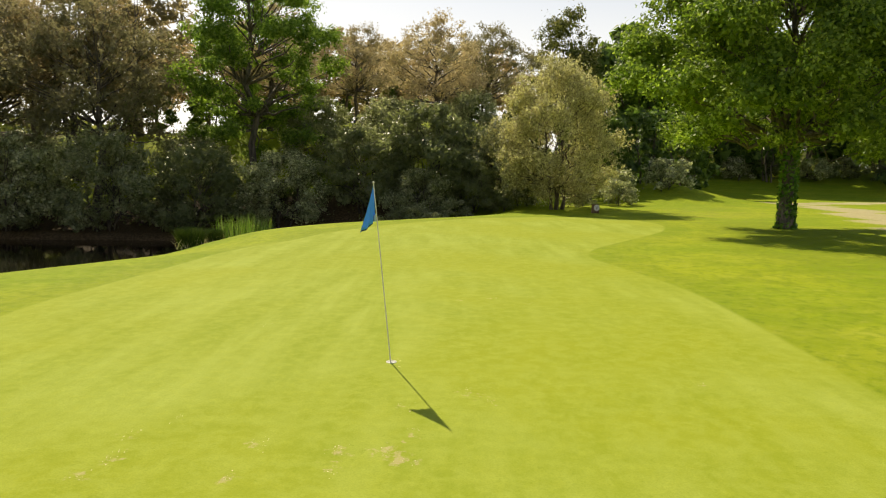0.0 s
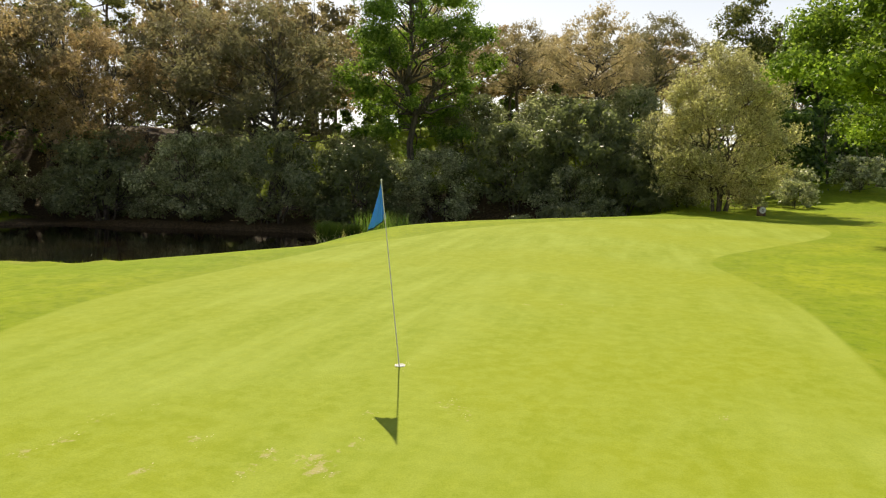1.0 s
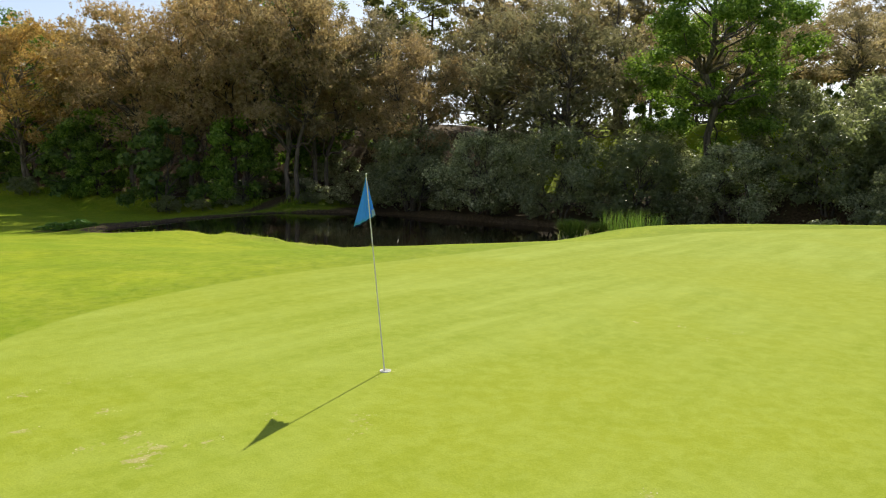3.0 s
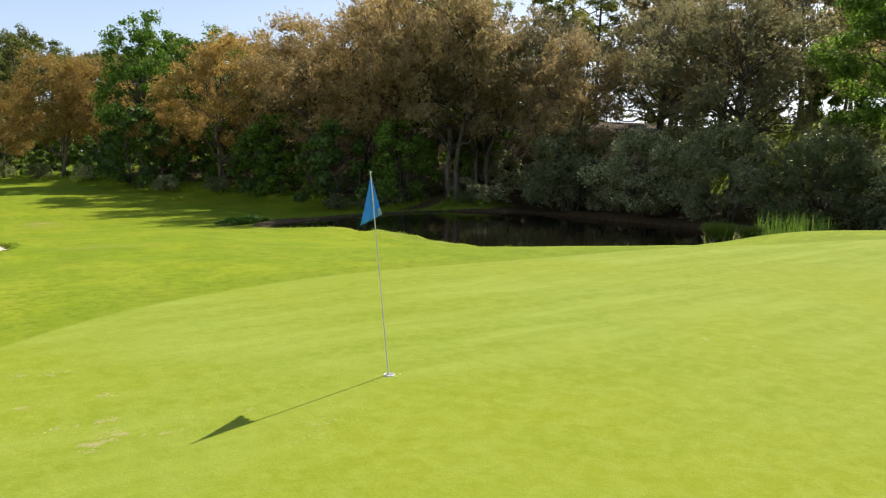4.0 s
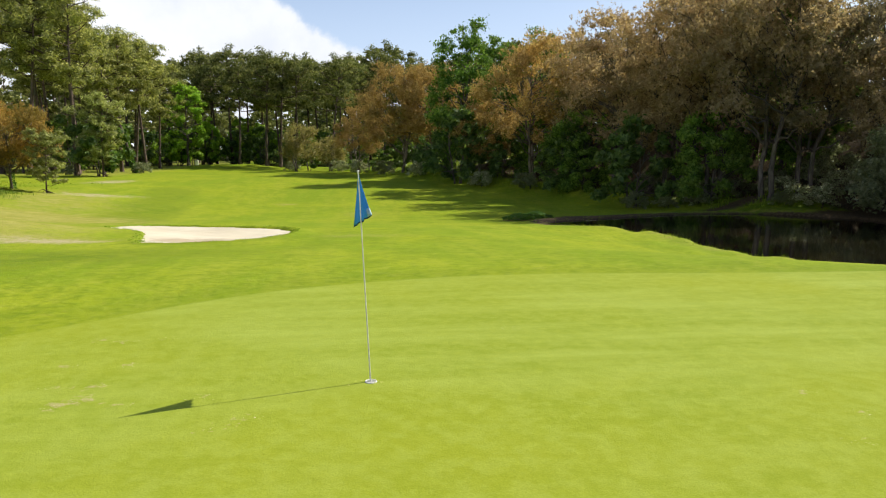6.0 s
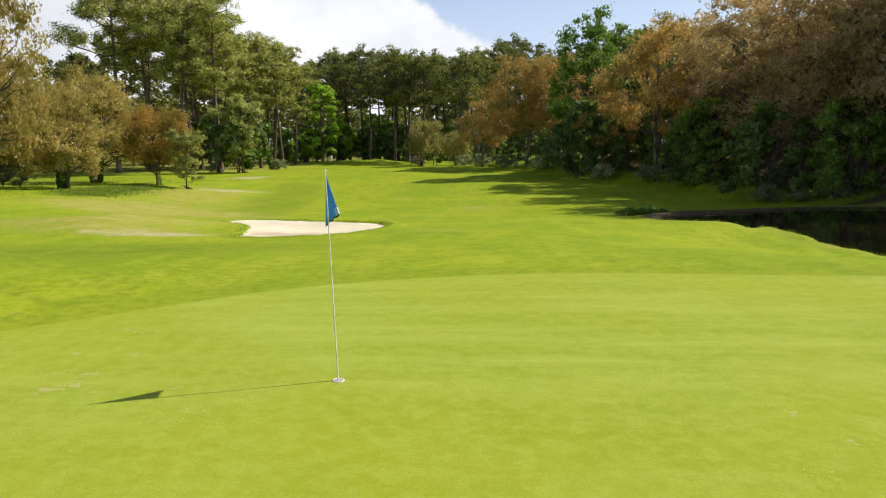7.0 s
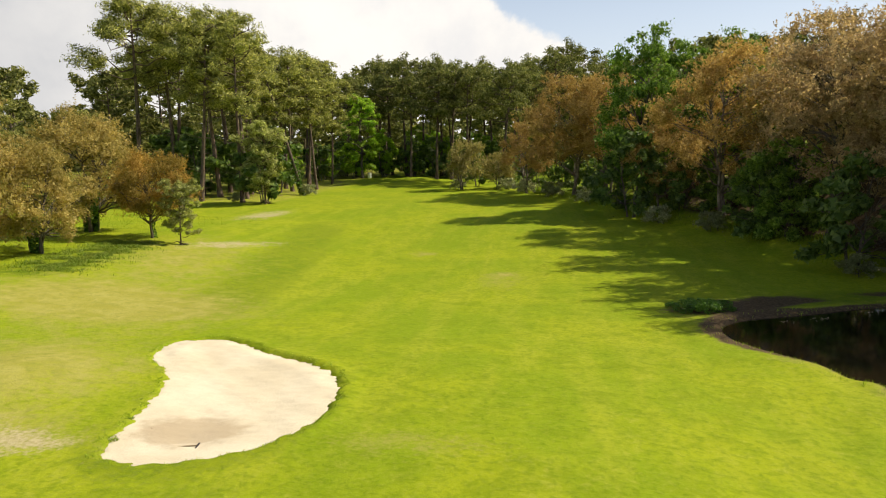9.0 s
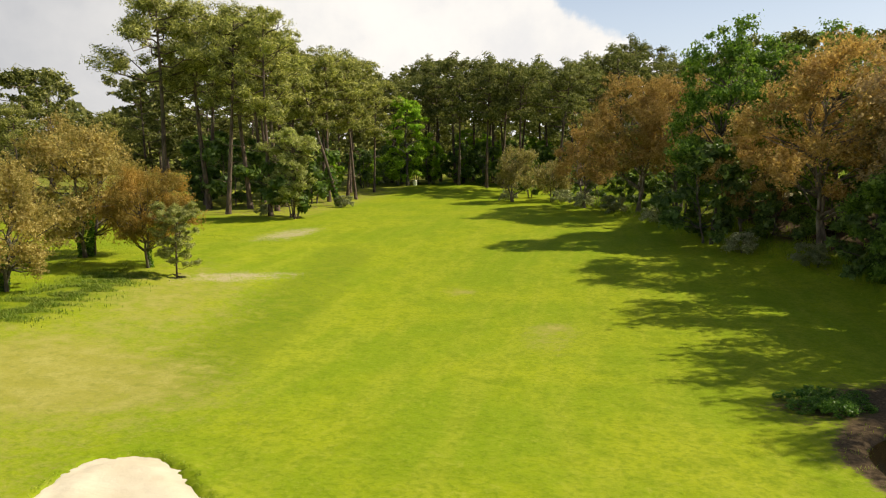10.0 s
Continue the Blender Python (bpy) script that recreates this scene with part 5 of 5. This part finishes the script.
CRUMB = leaf_material("turf_crumbs", (0.27, 0.30, 0.04), (0.31, 0.305, 0.07), (0.36, 0.31, 0.12), 0.05)
scatter_marks("hole_scuff", [(0.10, -0.03, 0.8), (-0.09, 0.02, 0.6), (0.04, -0.10, 0.5), (-0.22, -0.11, 0.3)], 14, 0.05, 0.011, CRUMB, "pale scuffed crumbs round the hole", 0.008, 4)
TORN = leaf_material("torn_turf", (0.24, 0.26, 0.05), (0.36, 0.33, 0.14), (0.46, 0.41, 0.24), 0.05)
scatter_marks("pitch_marks", [(x, y, 0.5 + 0.07 * (k * 5 % 8)) for k, (x, y) in enumerate(MARKS)], 15, 0.10, 0.010, TORN, "pale torn crumbs of old pitch marks on the green", 0.005, 6)


# ---- plants at the water ----
def blades(name, r, feet, height, width, material, lean=0.35, parent=None):
    """Curved grass blades: two bent quads and a tip each."""
    n = len(feet)
    a = r.uniform(0, 6.28, n)
    h = height * r.uniform(0.55, 1.15, n)
    side = np.stack([-np.sin(a), np.cos(a), np.zeros(n)], 1) * (width * r.uniform(0.7, 1.3, n))[:, None] * 0.5
    out_dir = np.stack([np.cos(a), np.sin(a), np.zeros(n)], 1) * (h * lean * r.uniform(0.1, 1.4, n))[:, None]
    rise = np.stack([np.zeros(n), np.zeros(n), h], 1)
    p1, p2 = feet + rise * 0.55 + out_dir * 0.3, feet + rise + out_dir
    v = np.stack([feet - side, feet + side, p1 + side * 0.8, p1 - side * 0.8, p2], 1).reshape(-1, 3)
    o = np.arange(n)[:, None] * 5
    f = np.concatenate([o + (0, 1, 2), o + (0, 2, 3), o + (3, 2, 4)])
    me = mesh_of(name, v, f, material)
    return child(name, me, parent) if parent else new(name, me)


def tuft(name, seed, radius, height, n, material, label, category, lean=0.6, dead=0):
    r = np.random.default_rng(seed)
    t = tagged(new(name), label, category)
    q = radius * np.sqrt(r.random(n)) * 0.6
    a = r.uniform(0, 6.28, n)
    blades("foliage", r, np.stack([q * np.cos(a), q * np.sin(a), np.full(n, -0.05)], 1), height, 0.022, material, lean, t)
    if dead:
        a = r.uniform(0, 6.28, dead)
        tagged(blades("dead_foliage", r, np.stack([radius * 0.7 * np.cos(a), radius * 0.7 * np.sin(a), np.full(dead, -0.05)], 1), height * 0.7, 0.03, STRAW, 1.2, t), "pale dry hanging blades")
    return t


rush = tuft("rush_clump", 61, 0.74, 0.80, 2400, REED, "round spiky green rush clump on the pond bank", "grass clump", 0.5, 60)
tagged(rush, group="rush clumps")
put(rush, 19.2, 9.6)
again(rush, 20.1, 8.95, 80, 0.72)
reed = tuft("iris_bed", 62, 1.35, 1.05, 210, IRIS, "tall upright green iris leaves on the pond bank", "water plant", 0.34)
tagged(reed, group="iris beds on the bank")
put(reed, 21.1, 8.5)
for x, y, t, s in ((22.3, 7.9, 60, 0.95), (23.4, 8.3, 120, 0.6), (26.0, 7.6, 200, 0.55), (32.5, 4.7, 20, 0.7), (34.8, 2.9, 60, 0.8), (30.4, 6.6, 90, 0.6)):
    again(reed, x, y, t, s)
grass_tuft = tuft("grass_tuft", 63, 0.42, 0.26, 220, BLADE, "low green grass tuft on the bunker's edge", "grass clump", 0.8)
tagged(grass_tuft, group="grass tufts round the bunker")
put(grass_tuft, -7.35, 17.9, 0, 0.8, 0.6)
for x, y, t, s in ((-7.8, 19.4, 40, 0.6), (-6.4, 16.9, 100, 0.5)):
    again(grass_tuft, x, y, t, s, 0.5)


for x, y, t, s in ((15.6, 30.2, 0, 0.7), (16.0, 24.0, 60, 0.8), (16.2, 20.6, 120, 1.0), (17.8, 17.0, 200, 0.8), (20.6, 14.8, 280, 0.7), (13.4, 31.4, 340, 0.6)):
    tagged(again(grass_tuft, x, y, t, s, 1.2, "leafy green weeds on the pond's near shore"), group="weeds on the shore")


# ---- ivy, tee stump, bin, rake, cart ----
r = np.random.default_rng(71)
n = 1000
a, hgt = r.uniform(0, 6.28, n), 3.3 * r.random(n) ** 1.3
q = 0.27 + 0.07 * r.random(n) + 0.14 * np.exp(-hgt / 0.35) * r.random(n)
v, f = leaves(r, np.stack([q * np.cos(a), q * np.sin(a), hgt], 1), 0.16, 0.13, 0.2, 0.3, 4)
child("ivy", mesh_of("oak_ivy", v, f, LEAF_IVY), oak, "glossy ivy round the trunk")
n = 500
a, hgt = r.uniform(0, 6.28, n), 4.2 * r.random(n) ** 1.2
q = 0.22 + 0.12 * r.random(n)
v, f = leaves(r, np.stack([q * np.cos(a) - 0.27 * hgt, q * np.sin(a), hgt], 1), 0.3, 0.24, 0.2, 0.3, 4)
child("ivy", mesh_of("pine_ivy", v, f, LEAF_IVY), leaning, "bright ivy on the lower trunk")


def lathe(bm, profile, sides=20, m=Matrix()):
    rings = [[bm.verts.new(m @ Vector((q * math.cos(k * 2 * math.pi / sides), q * math.sin(k * 2 * math.pi / sides), z))) for k in range(sides)] for q, z in profile]
    for a, b in zip(rings, rings[1:]):
        for k in range(sides):
            bm.faces.new((a[k], a[(k + 1) % sides], b[(k + 1) % sides], b[k]))
    bm.faces.new(rings[-1])
    bm.faces.new(rings[0][::-1])


def block(bm, x0, y0, z0, x1, y1, z1, bevel=0.01, m=Matrix()):
    made = bmesh.ops.create_cube(bm, size=1.0, matrix=m @ Matrix.Translation(((x0 + x1) / 2, (y0 + y1) / 2, (z0 + z1) / 2)) @ Matrix.Diagonal((abs(x1 - x0), abs(y1 - y0), abs(z1 - z0), 1)))
    if bevel:
        edges = {e for v in made["verts"] for e in v.link_edges}
        bmesh.ops.bevel(bm, geom=list(edges), offset=bevel, segments=2, affect="EDGES")


LOG = bark_material("log_wood", (0.10, 0.055, 0.03), (0.26, 0.15, 0.08), 9.0)
WHITE = plain("white_paint", (0.72, 0.72, 0.68), 0.55, 0.0, 0.08, 12)
INK = plain("dark_paint", (0.03, 0.03, 0.035), 0.6, 0.0, 0.1, 12)
GREY_METAL = plain("grey_metal", (0.35, 0.35, 0.34), 0.4, 0.8, 0.1, 15)
RUBBER = plain("rubber", (0.02, 0.02, 0.02), 0.85, 0.0, 0.2, 20)
RED = plain("red_cloth", (0.38, 0.05, 0.04), 0.8, 0.0, 0.15, 15)
NAVY = plain("navy_cloth", (0.03, 0.05, 0.16), 0.8, 0.0, 0.15, 15)
PANE = plain("cart_panel", (0.50, 0.51, 0.50), 0.4, 0.0, 0.06, 10)

stump = tagged(new("tee_marker"), "short log stump with a round white hole plate", "marker")
stump.matrix_basis = pose(33.2, -8.7, ground_z(33.2, -8.7) - 0.03, 0, 0, 190)
bm = bmesh.new()
lathe(bm, [(0.24, 0), (0.225, 0.1), (0.215, 0.45), (0.20, 0.52), (0.19, 0.53)], 18)
part("log", bm, LOG, stump)
bm = bmesh.new()
lathe(bm, [(0.17, 0), (0.175, 0.008), (0.17, 0.02), (0.16, 0.024)], 24, pose(0.205, 0, 0.34, 0, 90, 0))
plate = part("plate", bm, WHITE, stump, "round white plate", False)
bm = bmesh.new()
for k in (-1, 0, 1):
    block(bm, 0.229, -0.05, 0.325 + 0.055 * k, 0.236, 0.05, 0.35 + 0.055 * k, 0.002)
part("numeral_bars", bm, INK, plate, "dark painted bars")

bin_ob = tagged(new("litter_bin"), "small pale litter bin at the fairway's end", "bin")
bin_ob.matrix_basis = pose(-29.5, 134.0, ground_z(-29.5, 134.0), 0, 0, 10)
bm = bmesh.new()
lathe(bm, [(0.30, 0.05), (0.34, 0.10), (0.38, 0.85), (0.39, 0.9)], 16)
part("body", bm, WHITE, bin_ob)
bm = bmesh.new()
lathe(bm, [(0.42, 0.9), (0.42, 0.96), (0.30, 1.06), (0.08, 1.10)], 16)
part("lid", bm, GREY_METAL, bin_ob, "grey domed lid")

rake = tagged(new("bunker_rake"), "wooden bunker rake lying on the sand", "rake")


def sand_at(x, y):
    return land(x, y, False) - 0.05 - 0.20 * step(0.1, -2.2, bunker_gap(x, y))


sand_z = float(sand_at(np.array([-6.2, -5.6, -5.0]), np.array([17.7, 17.8, 17.9])).max())
rake.matrix_basis = pose(-6.2, 17.7, sand_z + 0.025, 0, 0, 9)
w = Wood()
w.limb([(0, 0, 0.02), (0.4, 0, 0.02), (0.8, 0, 0.03), (1.2, 0, 0.05)], (0.016, 0.016, 0.016, 0.017), 8)
child("handle", w.mesh("rake_handle", plain("ash_wood", (0.36, 0.27, 0.16), 0.7, 0.0, 0.15, 12)), rake)
bm = bmesh.new()
block(bm, 1.18, -0.16, 0.02, 1.22, 0.16, 0.055, 0.008)
for k in range(7):
    block(bm, 1.19, -0.132 + 0.044 * k - 0.006, -0.03, 1.215, -0.132 + 0.044 * k + 0.006, 0.03, 0.002)
part("head", bm, INK, rake, "dark toothed rake head", False)

cart = tagged(new("golf_cart"), "white-roofed golf cart with bags parked on the hill", "golf cart")
cart.matrix_basis = pose(64.5, 10.8, ground_z(64.5, 10.8), 0, 0, 100)
bm = bmesh.new()
block(bm, -1.15, -0.58, 0.28, 1.15, 0.58, 0.42, 0.05)
block(bm, 0.62, -0.55, 0.40, 1.18, 0.55, 0.92, 0.12)
block(bm, -1.15, -0.56, 0.40, -0.25, 0.56, 0.72, 0.08)
part("body", bm, PANE, cart, "pale moulded body")
bm = bmesh.new()
block(bm, -1.05, -0.60, 1.82, 0.95, 0.60, 1.90, 0.035)
part("roof", bm, WHITE, cart, "white canopy roof")
bm = bmesh.new()
block(bm, -0.45, -0.50, 0.72, 0.08, 0.50, 0.84, 0.04)
part("seat", bm, INK, cart)
bm = bmesh.new()
block(bm, -0.52, -0.50, 0.84, -0.42, 0.50, 1.25, 0.04)
part("backrest", bm, INK, cart)
for x, y, lean in ((0.85, -0.5, 0.15), (0.85, 0.5, 0.15), (-0.75, -0.5, -0.05), (-0.75, 0.5, -0.05)):
    w = Wood()
    w.limb([(x, y, 0.7), (x - lean, y, 1.84)], (0.02, 0.02), 8)
    child("post", w.mesh("cart_post", GREY_METAL), cart)
for x, y in ((0.8, -0.5), (0.8, 0.5), (-0.75, -0.5), (-0.75, 0.5)):
    bm = bmesh.new()
    lathe(bm, [(0.15, -0.09), (0.22, -0.085), (0.235, -0.03), (0.235, 0.03), (0.22, 0.085), (0.15, 0.09)], 18, pose(x, y, 0.235, 90, 0, 0))
    tyre = part("wheel", bm, RUBBER, cart)
    bm = bmesh.new()
    lathe(bm, [(0.12, -0.10), (0.135, -0.095), (0.135, 0.095), (0.12, 0.10)], 14, pose(x, y, 0.235, 90, 0, 0))
    part("rim", bm, WHITE, tyre)
for y, mat_ in ((-0.25, RED), (0.25, NAVY)):
    bm = bmesh.new()
    lathe(bm, [(0.13, 0.5), (0.15, 0.55), (0.14, 1.2), (0.16, 1.3), (0.13, 1.36)], 14, pose(-0.92, y, 0, 0, -8, 0))
    part("golf_bag", bm, mat_, cart, "golf bag strapped to the rear")

# ---- loose grass, litter ----
def along(poly, r, n, lo, hi):
    """Places beside a closed outline, lo to hi metres outside it."""
    nxt = np.roll(poly, -1, 0)
    seg = np.linalg.norm(nxt - poly, axis=1)
    k = r.choice(len(poly), n, p=seg / seg.sum())
    t = r.random((n, 1))
    p = poly[k] * (1 - t) + nxt[k] * t
    d = (nxt - poly)[k] / seg[k][:, None]
    area = np.sum(poly[:, 0] * nxt[:, 1] - nxt[:, 0] * poly[:, 1])
    nrm = np.stack([d[:, 1], -d[:, 0]], 1) * (1 if area > 0 else -1)
    return p + nrm * (lo + (hi - lo) * r.random((n, 1)))


def footed(p, sink=0.01):
    return np.concatenate([p, land(p[:, 0], p[:, 1])[:, None] - sink], 1)


r = np.random.default_rng(81)
p = along(BUNKER, r, 9000, -0.25, 0.4)
g = bunker_gap(p[:, 0], p[:, 1])
p = p[(g > 0.0) & (g < 0.22)]
p = p[swell(p[:, 0], p[:, 1], 0.8, 21) > -0.25]
tagged(blades("bunker_lip_grass", r, footed(p), 0.055, 0.014, BLADE, 1.3), "ragged grass overhanging the bunker's lip", "grass", kind="stuff")
p = along(POND, r, 6500, 0.05, 1.3)
p = p[(p[:, 0] < 29) & (swell(p[:, 0], p[:, 1], 1.4, 22) > -0.1)]
tagged(blades("bank_grass", r, footed(p), 0.13, 0.014, BLADE, 0.7), "short uneven grass along the pond bank", "grass", kind="stuff")
p = np.stack([r.uniform(-47, -25, 14000), r.uniform(32, 72, 14000)], 1)
p = p[(swell(p[:, 0], p[:, 1], 5, 23) + 0.12 * (-28 - p[:, 0]) > 0.0)]
tagged(blades("rough_grass", r, footed(p), 0.14, 0.02, BLADE, 0.8), "tall rough grass under the ochre trees", "grass", kind="stuff")
q = r.random(15000)
p = np.stack([-26.2 - 1.2 * q + r.normal(0, 1.1, len(q)), 40 + 12 * q + r.normal(0, 0.7, len(q))], 1)
p = p[swell(p[:, 0], p[:, 1], 2.2, 27) > -0.1]
tagged(blades("tussock_grass", r, footed(p), 0.21, 0.03, TUSSOCK, 1.2), "long dark green tussock grass along the rough", "grass", kind="stuff")
y = r.uniform(42, 116, 18000)
p = np.stack([wood_edge(y) + r.normal(-1.0, 1.6, len(y)), y], 1)
p = p[(signed(POND, p[:, 0], p[:, 1]) > 0.3) & (swell(p[:, 0], p[:, 1], 4, 24) > -0.2)]
tagged(blades("wood_edge_grass", r, footed(p), 0.40, 0.035, BLADE, 0.8), "tall grass and bracken at the wood's foot", "grass", kind="stuff")
y = r.uniform(-12, 12, 5000)
p = np.stack([34 + 16 * r.random(len(y)), 1.1 * y - 6.5], 1)
p = p[(p[:, 1] > -8) & (swell(p[:, 0], p[:, 1], 4, 26) > 0.1) & (signed(GREEN, p[:, 0], p[:, 1]) > 2) & (signed(POND, p[:, 0], p[:, 1]) > 0.4)]
tagged(blades("bank_rough", r, footed(p), 0.18, 0.02, BLADE, 0.9), "rough grass among the bushes behind the green", "grass", kind="stuff")
n = 5000
y = r.uniform(40, 95, n)
p = np.stack([wood_edge(y) + r.normal(0.5, 2.2, n), y], 1)
p = p[signed(POND, p[:, 0], p[:, 1]) > 0.3]
v, f = leaves(r, footed(p, -0.03), 0.12, 0.08, 3.0)
tagged(new("leaf_litter", mesh_of("leaf_litter", v, f, LITTER)), "brown fallen leaves along the wood's edge", "leaf litter", kind="stuff")
n = 420
p = np.stack([r.normal(-5.7, 0.45, n), r.normal(18.8, 0.28, n)], 1)
v, f = leaves(r, np.concatenate([p, sand_at(p[:, 0], p[:, 1])[:, None] + 0.022], 1), 0.06, 0.025, 3.0)
tagged(new("bunker_litter", mesh_of("bunker_litter", v, f, LITTER)), "scatter of dry twigs and leaves in the sand", "leaf litter", kind="stuff")
# pale scum drifting along the sheltered shore
n = 1500
p = along(POND, r, n, -0.7, -0.05)
p = p[(p[:, 0] < 25) & (p[:, 0] > 14.5) & (p[:, 1] > 35) & (swell(p[:, 0], p[:, 1], 2.5, 31) > -0.1)]
v, f = leaves(r, np.concatenate([p, np.full((len(p), 1), WATER + 0.008)], 1), 0.10, 0.07, 30.0)
v[:, 2] = WATER + 0.008
tagged(new("pond_scum", mesh_of("pond_scum", v, f, STRAW)), "pale flecks of scum and fallen leaves on the pond", "scum", kind="stuff")
